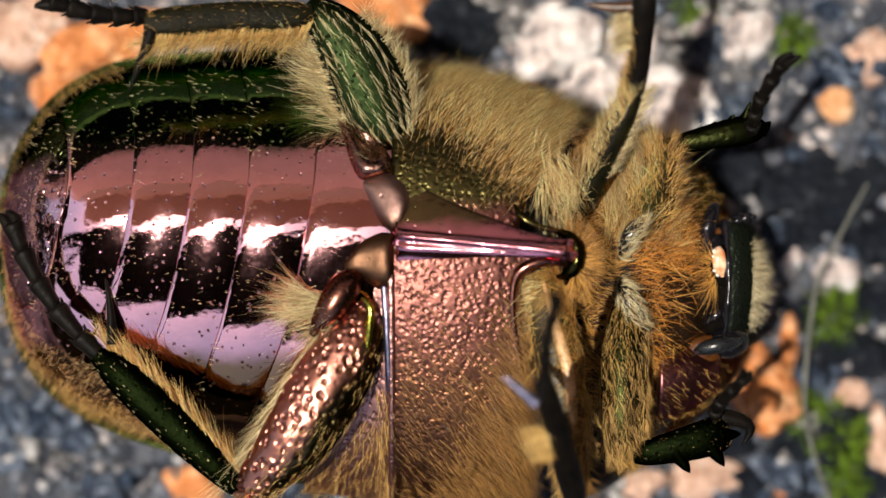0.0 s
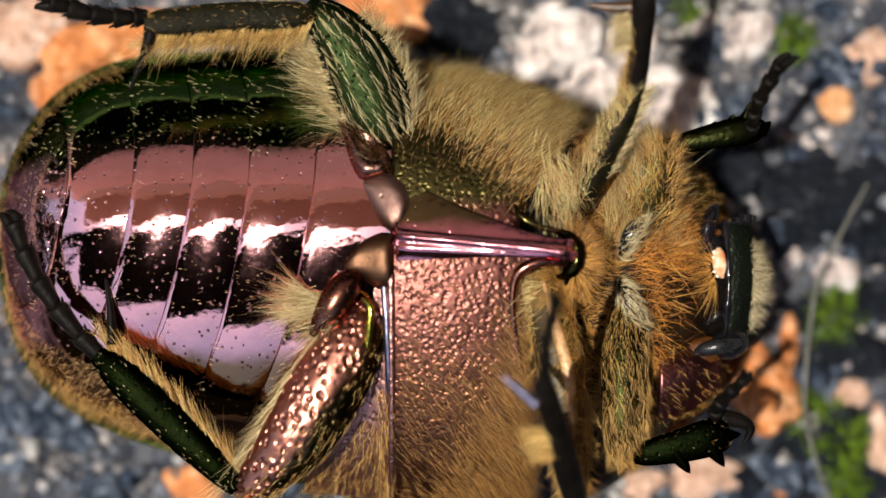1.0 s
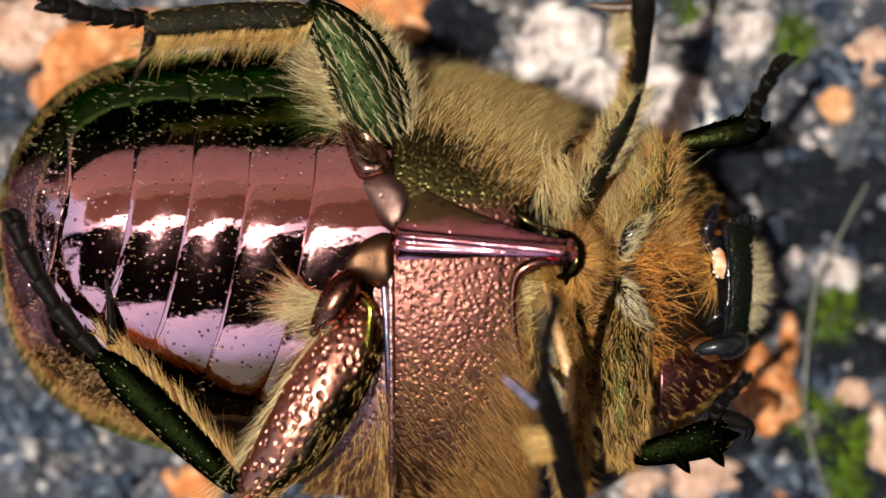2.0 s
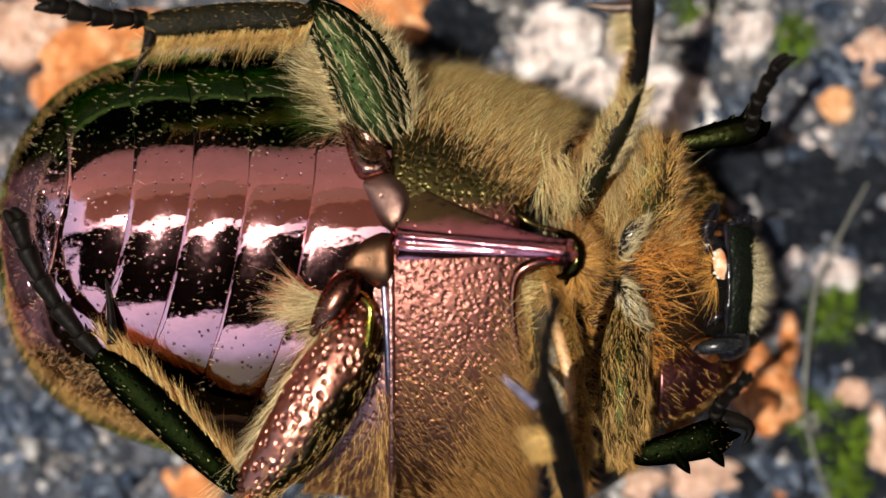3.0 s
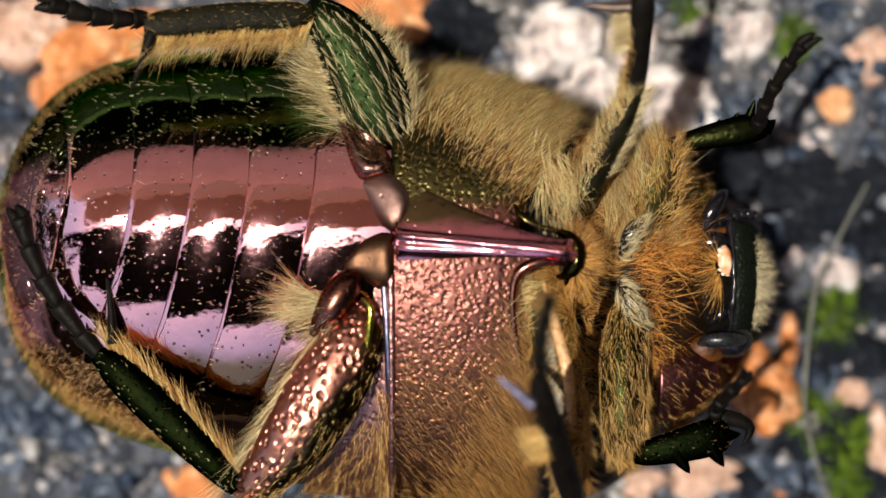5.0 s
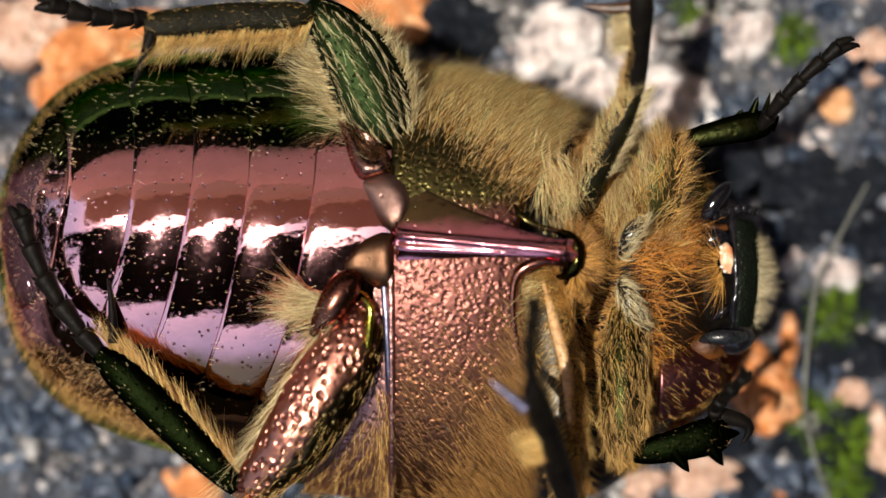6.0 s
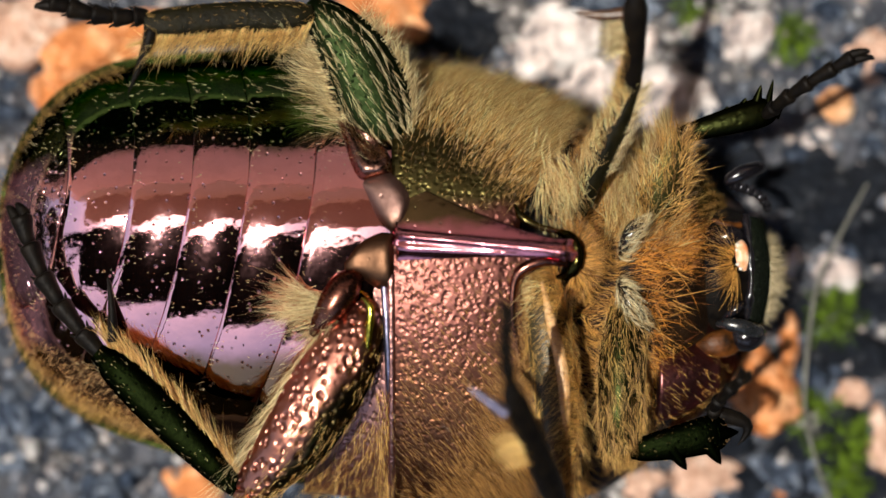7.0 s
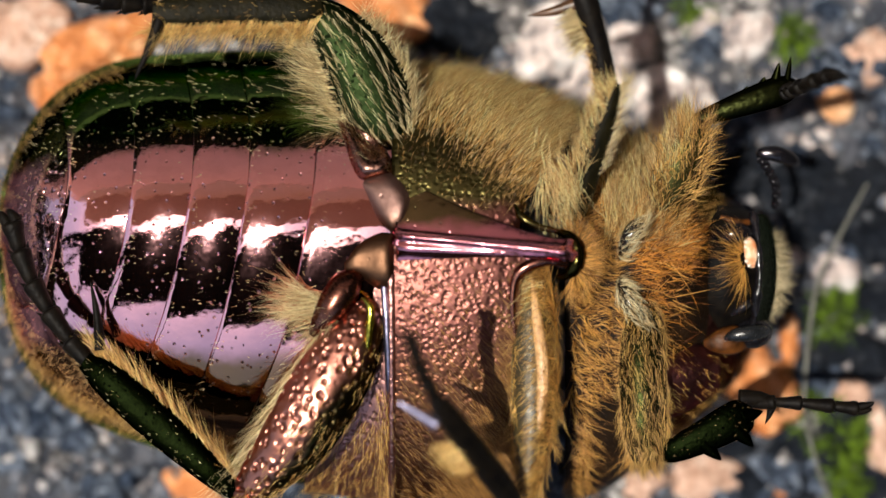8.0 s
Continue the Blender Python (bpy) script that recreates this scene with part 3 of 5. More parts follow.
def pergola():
    """Unseen dark boards on four posts, added beside the beetle to be mirrored black. Metres."""
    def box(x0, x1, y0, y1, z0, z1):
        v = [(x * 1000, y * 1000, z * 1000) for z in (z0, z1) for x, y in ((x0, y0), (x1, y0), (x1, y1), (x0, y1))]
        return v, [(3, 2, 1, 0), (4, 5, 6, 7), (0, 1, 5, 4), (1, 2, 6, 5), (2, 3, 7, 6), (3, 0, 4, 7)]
    root = tagged(new("pergola"), "unseen dark board roof added for the black band mirrored in the belly", "pergola", kind="structure")
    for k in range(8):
        part("board", box(-7.0 if k < 2 else -2.6, 2.6, -0.27 - 0.18 * k, -0.092 - 0.18 * k, 2.3, 2.34), M_BLOCKER, root, smooth=False)
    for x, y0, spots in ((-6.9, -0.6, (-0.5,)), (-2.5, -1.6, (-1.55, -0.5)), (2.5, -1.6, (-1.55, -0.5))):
        part("beam", box(x - 0.05, x + 0.05, y0, -0.08, 2.2, 2.298), M_BLOCKER, root, smooth=False)
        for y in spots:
            part("post", box(x - 0.045, x + 0.045, y - 0.045, y + 0.045, 0.0, 2.199), M_BLOCKER, root, smooth=False)


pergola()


def mirrored_wall():
    """An unseen wall added to be mirrored pink: a rendered lower storey and a timber-clad upper one. Metres."""
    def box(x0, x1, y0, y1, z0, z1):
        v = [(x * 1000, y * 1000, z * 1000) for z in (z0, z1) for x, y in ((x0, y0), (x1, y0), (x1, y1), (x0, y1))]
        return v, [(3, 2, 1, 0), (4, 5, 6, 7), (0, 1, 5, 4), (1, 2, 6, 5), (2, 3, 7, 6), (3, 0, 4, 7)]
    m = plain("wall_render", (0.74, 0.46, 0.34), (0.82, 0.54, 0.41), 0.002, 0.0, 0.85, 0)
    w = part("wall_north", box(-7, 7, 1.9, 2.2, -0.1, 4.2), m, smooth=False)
    tagged(w, "unseen salmon wall with cladding above, added for the pink band mirrored in the belly", "wall", kind="structure")
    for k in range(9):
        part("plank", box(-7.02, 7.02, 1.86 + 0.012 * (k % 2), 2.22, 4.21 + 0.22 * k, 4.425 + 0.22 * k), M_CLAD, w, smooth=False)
    # Overhang added out of view to narrow the strip of sky mirrored on the belly.
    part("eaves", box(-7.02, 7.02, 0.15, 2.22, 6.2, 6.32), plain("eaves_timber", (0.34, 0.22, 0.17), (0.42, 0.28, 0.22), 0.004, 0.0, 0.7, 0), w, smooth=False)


mirrored_wall()

# ---- the beetle ----
beetle = tagged(new("beetle"), "metallic copper and green beetle lying upturned on stone", "beetle")

belly = Arch([
    (-12.28, -12.33, 0.73, 0.17, 0.46, 4.2, 4.4),
    (-11.82, -12.14, 2.01, -1.66, 0.48, 3.9, 5.3),
    (-11.02, -11.62, 3.31, -3.19, 0.59, 3.5, 6.3),
    (-9.97, -10.71, 4.37, -4.18, 0.65, 3.2, 7),
    (-8.39, -9.13, 5.12, -5.04, 0.67, 3, 7.5),
    (-6.42, -7.03, 5.33, -5.65, 0.64, 3, 7.8),
    (-4.18, -4.6, 5.39, -6.22, 0.53, 3, 8),
    (-1.09, -1.2, 5.44, -6.79, 0.38, 3, 8.1),
])
breast = Arch([
    (-3.6, -3.95, 5.65, -6.95, 0.43, 3, 7.9),
    (-2.12, -2.33, 5.28, -7.11, 0.38, 3, 8),
    (-1.08, -1.2, 5.04, -7.51, 0.34, 3, 8.25),
    (0.67, 0.74, 4.79, -8, 0.16, 3, 8.3),
    (2.44, 2.69, 4.15, -8, 0.01, 3, 8.1),
    (4.11, 4.47, 3.26, -7.43, -0.13, 3, 7.4),
])
prothorax = Arch([
    (3.27, 3.53, 3.45, -7.34, -0.21, 2.5, 6.6),
    (4.45, 4.84, 3.37, -6.85, -0.36, 2.5, 7),
    (5.66, 6.14, 2.88, -5.7, -0.59, 2.5, 6.9),
    (6.71, 7.17, 1.8, -4.21, -0.75, 2.8, 6.3),
    (7.48, 7.76, 0.66, -2.89, -0.84, 3.2, 5.2),
])


# wing cases under the body, the shell on which it lies
def shell(side):
    t = np.linspace(0, 1, 40)
    a = np.linspace(0, 1, 14)

    def surf(T, A):
        x = belly.rows[0, 0] + 0.05 + T * (breast.rows[3, 0] - belly.rows[0, 0])
        r_b = catmull(belly.rows, belly.index(x))
        r_t = catmull(breast.rows, breast.index(x))
        w = np.clip((x + 2.71) / 1.6, 0, 1)[..., None]
        r = r_b * (1 - w) + r_t * w
        rim = np.where(side > 0, r[..., 2], r[..., 3])
        mid = r[..., 4]
        ang = A * math.pi / 2
        y = mid + (rim - mid) * 1.03 * np.cos(ang)
        z = r[..., 5] * (1 - np.sin(ang)) + 0.25
        return np.stack([r[..., 1] * 1.0 + (0 * ang), y, z], -1)
    return sheet(surf, t, a, 0.15)


part("wing_case", shell(1), M_SHELL, beetle, "dark green metallic wing case under the body")
part("wing_case", shell(-1), M_SHELL, beetle, "dark green metallic wing case under the body")

# belly segments, each overlapping the next towards the tail
JOINTS = [-12.86, -9.94, -8.09, -6.52, -4.97, -3.34, -1.24]


def joint_x(x0, v):
    return x0 - 1.1 * (v - 0.45) ** 2


def segment_surface(i):
    def surf(T, V):
        lo, hi = joint_x(JOINTS[i], V), joint_x(JOINTS[i + 1], V) + 0.06
        x = np.maximum(lo + (hi - lo) * T, belly.rows[0, 0] + 0.02)
        p, n = belly.at(x, V), belly.normal(x, V)
        swell = 0.08 * (1 - T) + 0.06 * np.sin(np.pi * np.clip(T, 0, 1)) - 0.032 * np.clip(1 - T / 0.13, 0, 1) ** 2
        return p + n * swell[..., None]
    return surf


for i in range(6):
    surf = segment_surface(i)
    plate = part("belly_segment", sheet(surf, np.concatenate([np.linspace(0, 0.14, 9), np.linspace(0.18, 1, 18)]), np.linspace(-0.985, 0.985, 90), 0.08), M_BELLY if i else M_TAIL, beetle,
                 "shiny pink copper belly plate, green on its flank" if i else "wrinkled coppery tail plate")
    n = 420 if i == 0 else 170
    T, V = RNG.uniform(0.08, 0.97, n), RNG.uniform(-0.93, 0.93, n)
    keep = (i == 0) | ((V > 0.44) | ((V < 0.02) & (V > -0.36)) | (RNG.uniform(0, 1, n) < 0.12))
    T, V = T[keep], V[keep]
    p = surf(T, V)
    x = p[:, 0]
    nor = belly.normal(x, V)
    part("bristles", fur(p, nor, (-1, 0, 0), 0.35, np.where(np.abs(V) > 0.74, 0.15, 0.07), 0.0078, 0.2, 0.1), M_PALE, plate, "short pale bristles")
    n = 64
    T, V = RNG.uniform(0.03, 0.2, n) ** 1.0, RNG.uniform(-0.9, 0.95, n)
    p = surf(T, V)
    part("bristle_row", fur(p, belly.normal(p[:, 0], V), (-1, 0.2, 0), 0.3, np.where(np.abs(V) > 0.4, 0.15, 0.08), 0.0075, 0.12, 0.1), M_PALE, plate, "row of pale bristles along the joint")
    n = 420 if i < 3 else 260
    T, V = RNG.uniform(0.0, 1.0, n), RNG.choice([-1, -1, 1] if i < 2 else [-1], n) * RNG.uniform(0.80, 0.985, n) ** 0.6
    p = surf(T, V)
    part("rim_hair", fur(p, belly.normal(p[:, 0], V), np.stack([-0.7 + 0 * V - (i == 0) * 1.0, np.sign(V), 0 * V], -1), 0.5, 0.46, 0.0044, 0.17, 0.1), M_GOLD, plate, "thin golden hair")
    if i < 4:
        n = 700
        T, V = RNG.uniform(0.0, 1.0, n), RNG.uniform(-0.985, -0.7, n)
        p = surf(T, V)
        part("fuzz", fur(p, belly.normal(p[:, 0], V), (-0.9, -0.5, 0), 0.25, 0.17, 0.0058, 0.25, 0.1), M_FUZZ, plate, "short golden brown fuzz")

# breast plates with their short hair and fur
for side in (1, -1):
    vs = np.linspace(0.0, 0.98, 60) * side

    def edge(V):
        return 1.93 + 0.5 * np.sin(np.clip(np.abs(V) * 2.4, 0, math.pi)) - 0.3 * np.abs(V) + (1.0 * (1 - np.clip(np.abs(V) / 0.12, 0, 1))) + 0.9 * np.clip((V - 0.3) * 2, 0, 1)

    def surf(T, V):
        x0 = -1.28 + 0.0 * V
        return breast.at(x0 + (edge(V) - x0) * T, V) + breast.normal(x0 + (edge(V) - x0) * T, V) * (0.06 - 0.16 * np.clip((T - 0.93) / 0.07, 0, 1) ** 2)[..., None]
    plate = part("breast_plate", sheet(surf, np.linspace(0, 1, 40), vs, 0.15), M_BREAST, beetle,
                 "coppery pitted breast plate with golden hair" if side < 0 else "olive green breast plate under dense golden fur")
    if side > 0:
        n = 21000
        T, V = RNG.uniform(0.02, 1, n), 0.98 * RNG.uniform(0, 1, n) ** 0.7
        keep = RNG.uniform(0, 1, n) < np.clip((V - 0.62 + 0.5 * T) * 2.0, 0.05, 1)
        T, V = T[keep], V[keep]
        p = surf(T, V)
        nor = breast.normal(p[:, 0], V)
        comb = np.stack([0.25 + 0.5 * T, 0.9 - 0.2 * T, 0 * T], -1)
        length = 0.09 + 1.25 * np.clip(V - 0.42 + 0.25 * T, 0, 0.9)
        inner = length < 0.45 + RNG.normal(0, 0.1, len(V))
        for which, hair, label in ((inner, M_GOLD, "short golden hair"), (~inner, M_CREAM, "dense cream golden fur")):
            part("fur", fur(p[which], nor[which], comb[which], 0.42, length[which], 0.0047, 0.13, 0.25), hair, plate, label)
    else:
        n = 24000
        T, V = RNG.uniform(0.05, 1, n), -0.98 * RNG.uniform(0, 1, n) ** 0.7
        keep = RNG.uniform(0, 1, n) < np.clip((T - 0.36) * 2.2 + (-V - 0.6) * 1.6, 0.16, 1)
        T, V = T[keep], V[keep]
        p = surf(T, V)
        nor = breast.normal(p[:, 0], V)
        comb = np.stack([0.7 - 0.2 * T, -0.5 + V * 0.5, 0 * T], -1)
        part("fur", fur(p, nor, comb, 0.2, 0.2 + 0.85 * np.clip(-V - 0.1, 0, 1) * T, 0.0046, 0.13, 0.3), M_TAWNY, plate, "short golden brown hair")


# keel between the middle legs
def keel(T, V):
    x = -1.22 + T * 4.68
    half = 0.24 + 0.86 * (1 - T) ** 1.4 + 0.10 * np.exp(-((T - 0.97) / 0.06) ** 2)
    yc = 0.33 + T * (-0.12 - 0.33)
    w = half * V * np.where(V > 0, 1.0 + 0.5 * (1 - T), 0.58)
    z = 8.42 + 0.9 * T - 0.34 * np.abs(w) ** 1.4 / (0.35 + half)
    z = z + 0.13 * np.exp(-((w - 0.03) / 0.10) ** 2) + 0.11 * np.exp(-((w + 0.10 + 0.20 * (1 - T)) / (0.13 + 0.05 * (1 - T))) ** 2)
    z = z + 0.12 * np.clip(1 - T / 0.1, 0, 1) ** 2 * np.exp(-(w / 0.5) ** 2) - 0.55 * np.clip((T - 0.9) / 0.1, 0, 1) ** 2
    return np.stack([x, yc + w, z], -1)


keel_plate = part("keel", sheet(keel, np.linspace(0, 1, 60), np.linspace(-1, 1, 70), 0.4), M_KEEL, beetle, "polished pink copper keel ending in a knob")
part("knob", Limb([(2.94, 0.42, 8.4, 0.05, 0.06), (3.19, 0.36, 8.5, 0.13, 0.2), (3.39, 0.1, 8.65, 0.17, 0.28), (3.44, -0.16, 8.65, 0.18, 0.3), (3.39, -0.42, 8.65, 0.17, 0.28), (3.19, -0.67, 8.5, 0.13, 0.2), (2.94, -0.72, 8.4, 0.05, 0.06)]).mesh(30, 16), M_KNOB, keel_plate, "rounded dark olive knob")
# raised lips of the sockets of the middle legs
part("socket_lip", Limb([(3.16, 0.45, 8.24, 0.06, 0.08), (2.58, 0.54, 8.29, 0.1, 0.12), (2.06, 0.81, 8.29, 0.11, 0.13), (1.87, 1.16, 8.1, 0.04, 0.05)]).mesh(36, 12), M_LIP, beetle, "olive lip of a leg socket")
part("socket_lip", Limb([(3.22, -0.42, 8.24, 0.06, 0.08), (2.65, -0.31, 8.34, 0.13, 0.14), (2.13, -0.48, 8.34, 0.14, 0.15), (1.85, -0.86, 8.24, 0.12, 0.14), (1.82, -1.75, 8.09, 0.11, 0.13), (2.01, -2.94, 7.84, 0.1, 0.12), (2.25, -4.16, 7.34, 0.05, 0.06)]).mesh(36, 12), M_LIP, beetle, "coppery lip of a leg socket")

# flank behind the lower breast plate, and the ridge between them
def flank(T, V):
    x = -3.59 + T * 2.18
    return breast.at(x, V) + breast.normal(x, V) * 0.03


plate = part("side_plate", sheet(flank, np.linspace(0, 1, 20), np.linspace(-0.98, -0.15, 40), 0.15), M_SIDE, beetle, "coppery side plate with golden fur")
n = 560
T, V = RNG.uniform(0, 1, n), RNG.uniform(-0.98, -0.62, n)
p = flank(T, V)
part("fur", fur(p, breast.normal(p[:, 0], V), (-0.3, -1, 0), 0.25, 0.6, 0.008, 0.2, 0.2), M_GOLD, plate, "golden fur")
part("seam_ridge", Limb([(-1.53, -0.94, 8.1, 0.1, 0.1), (-1.47, -1.75, 8.1, 0.11, 0.13), (-1.43, -2.8, 7.9, 0.1, 0.12), (-1.42, -3.6, 7.6, 0.07, 0.09), (-1.41, -4.2, 7.3, 0.03, 0.04)]).mesh(30, 12), M_STEEL, beetle, "smooth bluish seam ridge")
seam = breast.at(np.full(18, -1.31), np.linspace(-0.13, -0.95, 18))
part("seam_edge", Limb([(x + 0.03 * math.sin(2.2 * k / 17), y, z + 0.08, 0.1, 0.11) for k, (x, y, z) in enumerate(seam)]).mesh(60, 10), M_SIDE, beetle, "thin brown raised edge along the seam")
n = 420
V = RNG.uniform(-0.97, -0.52, n)
p = breast.at(RNG.uniform(-1.75, -1.3, n), V)
part("seam_hair", fur(p, breast.normal(p[:, 0], V), (0.25, -0.9, 0), 0.35, 0.5, 0.006, 0.3, 0.2), M_GOLD, plate, "loose golden hair over the seam")

# front body under dense fur
plate = part("front_breast", sheet(prothorax.at, np.linspace(prothorax.rows[0, 0], prothorax.rows[-1, 0], 40), np.linspace(-0.98, 0.98, 50), 0.2), M_SKIN, beetle,
             "dark front breast hidden under fur")


def pelt(n, x0, x1, v0, v1, comb, lift, length, material, label, **more):
    X, V = RNG.uniform(x0, x1, n), RNG.uniform(v0, v1, n)
    p = prothorax.at(X, V)
    c = np.stack([np.full(n, comb[0]), comb[1] + V * comb[2], np.zeros(n)], -1)
    return part("fur", fur(p, prothorax.normal(X, V), c, lift, length, **more), material, plate, label)


pelt(1700, 3.51, 3.93, -0.95, 0.95, (0.6, 0.0, 0.9), 0.35, 0.6, M_HONEY, "golden fur", clump=0.3, mess=0.2, bend_mess=0.3)
pelt(1300, 5.4, 6.3, 0.15, 0.93, (0.3, 0.2, 0.7), 0.5, 0.72, M_HONEY, "golden fur", clump=0.35, mess=0.2, bend_mess=0.32)
pelt(2200, 4.3, 5.5, 0.15, 0.97, (0.1, 0.5, 0.9), 0.4, 0.85, M_CREAM, "cream golden fur", clump=0.4, mess=0.14, bend_mess=0.26)
pelt(1150, 4.93, 6.7, 0.02, 0.5, (0.5, 0.0, 0.8), 0.42, 0.55, M_AMBER, "amber fur", radius=0.0085, clump=0.36, mess=0.3, bend_mess=0.5)
pelt(700, 4.93, 5.82, -0.5, 0.02, (0.5, 0.0, 0.8), 0.42, 0.42, M_AMBER, "amber fur", radius=0.0085, clump=0.36, mess=0.3, bend_mess=0.5)
pelt(50, 5.8, 6.6, -0.5, 0.02, (0.7, 0.0, 0.8), 0.42, 0.5, M_AMBER, "thin amber hair", radius=0.008, mess=0.3, bend_mess=0.5)
pelt(320, 5.0, 6.2, -0.5, 0.5, (0.5, 0.0, 0.8), 0.5, 0.55, M_HONEY, "golden curls", mess=0.4, bend_mess=0.6, radius=0.011)
pelt(480, 5.2, 6.3, 0.2, 0.9, (0.0, 0.5, 0.7), 0.55, 0.8, M_CREAM, "pale curls", mess=0.22, bend_mess=0.5, radius=0.011, clump=0.3)
pelt(900, 4.9, 5.62, -0.9, -0.4, (0.1, -0.3, 0.6), 0.25, 0.7, M_HONEY, "golden fur", clump=0.35, mess=0.2, bend_mess=0.32)
pelt(1900, 3.84, 4.75, -0.55, 0.55, (0.75, 0.0, 0.7), 0.4, 0.42, M_HONEY, "golden fur", clump=0.3, mess=0.25)
# collar of hair round the knob of the keel
n = 1000
a = RNG.uniform(-1.8, 1.8, n)
p = np.stack([3.4 + 0.22 * np.cos(a), -0.28 + 0.46 * np.sin(a), RNG.uniform(7.7, 8.4, n)], -1)
part("fur", fur(p, np.tile([0, 0, 1.0], (n, 1)), np.stack([np.cos(a), np.sin(a), 0 * a], -1), 0.3, 0.7, 0.008, 0.15, 0.15), M_HONEY, plate, "honey collar of hair")


# ---- legs ----
def limb_fur(limb, n, t0, t1, a0, a1, comb, lift, length, **more):
    t, a = RNG.uniform(t0, t1, n), RNG.uniform(a0, a1, n)
    return fur(limb.at(t, a), limb.normal(t, a), comb, lift, length, **more)


def bead_chain(path, radius, count, claws=None):
    """Foot segments: flared beads along a path. Returns one shape a bead."""
    out = []
    P = np.array(path, float)
    for i in range(count):
        a, b = catmull(P, (len(P) - 1) * i / count), catmull(P, (len(P) - 1) * (i + 0.97) / count)
        rows = [(*(a + (b - a) * t), radius * w, radius * w) for t, w in ((-0.04, 0.5), (0.15, 0.68), (0.5, 0.78), (0.8, 0.95), (0.95, 0.93), (1.02, 0.55))]
        shape = Limb(rows).mesh(12, 10)
        d = unit(b - a)
        s = unit(np.cross(d, (0, 0, 1)))
        spine = thorn(b + s * radius * 0.7, b + s * radius * 0.95 + d * radius * 0.45, radius * 0.14)
        spine2 = thorn(b - s * radius * 0.7, b - s * radius * 0.95 + d * radius * 0.45, radius * 0.14)
        out.append(join(shape, spine, spine2))
    return out


def foot(path, radius, count, label, hook=0.4, claw_turn=1):
    """A foot: its first bead carries the others, and two hooked claws at the end."""
    beads = bead_chain(path, radius, count)
    root = part("foot", beads[0], M_DARK, beetle, label, pivot=path[0])
    for bead in beads[1:]:
        part("foot_segment", bead, M_DARK, root)
    P = np.array(path, float)
    d = unit(P[-1] - catmull(P, len(P) - 1.3))
    s = unit(np.cross(d, (0, 0, 1)))
    for k in (-1, 1):
        part("claw", thorn(P[-1] + s * radius * k * 0.4, P[-1] + d * hook * 0.8 + s * (k * 0.12 - claw_turn * hook * 0.5), radius * 0.55, d * hook * 0.25), M_DARK, root, "hooked brown claw")
    return root


# hind leg over the upper flank
def hip_patch(one, other, raise_, dent=None, thick=0.3):
    """A raised plate that follows the body wall between two border lines in plan."""
    one, other = np.array(one, float), np.array(other, float)

    def surf(U, V):
        a, b = catmull(one, U * (len(one) - 1)), catmull(other, U * (len(other) - 1))
        q = a + (b - a) * V[..., None]
        x, y = q[..., 0], q[..., 1]
        r = catmull(breast.rows, breast.index(x))
        v = np.where(y > r[..., 4], (y - r[..., 4]) / (r[..., 2] - r[..., 4]), (y - r[..., 4]) / (r[..., 4] - r[..., 3]))
        z = r[..., 5] + (r[..., 6] - r[..., 5]) * np.clip(1 - v ** 2, 0, 1) ** (0.5 * breast.full)
        h = raise_ * (1 - np.abs(2 * V - 1) ** 3.5) * (1 - np.abs(2 * U - 1) ** 5)
        if dent:
            h = h - dent[2] * np.exp(-((U - dent[0]) / 0.22) ** 2 - ((V - dent[1]) / 0.22) ** 2)
        return np.stack([x, y, z + h], -1)
    return sheet(surf, np.linspace(0, 1, 36), np.linspace(0, 1, 28), thick)


part("hind_coxa", hip_patch([(-2.39, 1.81), (-2.12, 1.4), (-1.77, 0.84), (-1.35, 0.43)], [(-1.47, 2.13), (-1, 1.69), (-0.82, 1.25), (-1.06, 0.54)], 0.26), M_COXA, beetle, "polished copper hip of the hind leg")
part("hind_trochanter", hip_patch([(-2.89, 3.46), (-2.68, 2.9), (-2.47, 2.22), (-2.21, 1.72)], [(-2.62, 3.43), (-1.77, 2.99), (-1.38, 2.43), (-1.3, 1.99)], 0.6, (0.45, 0.66, 0.4)), M_JOINT, beetle, "shiny copper joint piece with a dark hollow")
thigh_u = Limb([(-0.96, 1.74, 7, 0.12, 0.15), (-1.18, 2.59, 7.1, 0.4, 0.35), (-1.53, 3.28, 7.2, 0.82, 0.5), (-1.93, 4.2, 7.3, 1.04, 0.55), (-2.44, 5.23, 7.4, 0.9, 0.5), (-3.11, 6.05, 7.4, 0.6, 0.42), (-3.56, 6.48, 7.4, 0.22, 0.2)])
thigh = part("hind_thigh", thigh_u.mesh(30, 24), M_GREEN, beetle, "broad dark green thigh striped with pale hair", pivot=(-0.93, 1.67, 6.8))
part("fringe", limb_fur(thigh_u, 1120, 0.08, 0.95, 0.40, 0.56, (-1, -0.15, 0), 0.25, 1.3, radius=0.0091, mess=0.15), M_PALE, thigh, "pale fringe")
part("fringe", limb_fur(thigh_u, 608, 0.2, 0.75, -0.06, 0.08, (0.7, 0.6, 0), 0.3, 0.7, radius=0.0084, mess=0.18), M_PALE, thigh, "pale fringe")
stripe = []
for a in (0.12, 0.17, 0.22, 0.27, 0.33, 0.38):
    t = RNG.uniform(0.1, 0.92, 90)
    aa = np.full(90, a) + RNG.normal(0, 0.006, 90)
    stripe.append(fur(thigh_u.at(t, aa), thigh_u.normal(t, aa), (0.55, -0.83, 0), 0.12, 0.45, 0.007, 0.1, 0.1))
for row in stripe:
    part("hair_stripe", row, M_PALE, thigh, "stripe of pale hair")
shin_rest = ((-3.55, 6.13, 7.6), (-7.65, 5.91, 8.2))
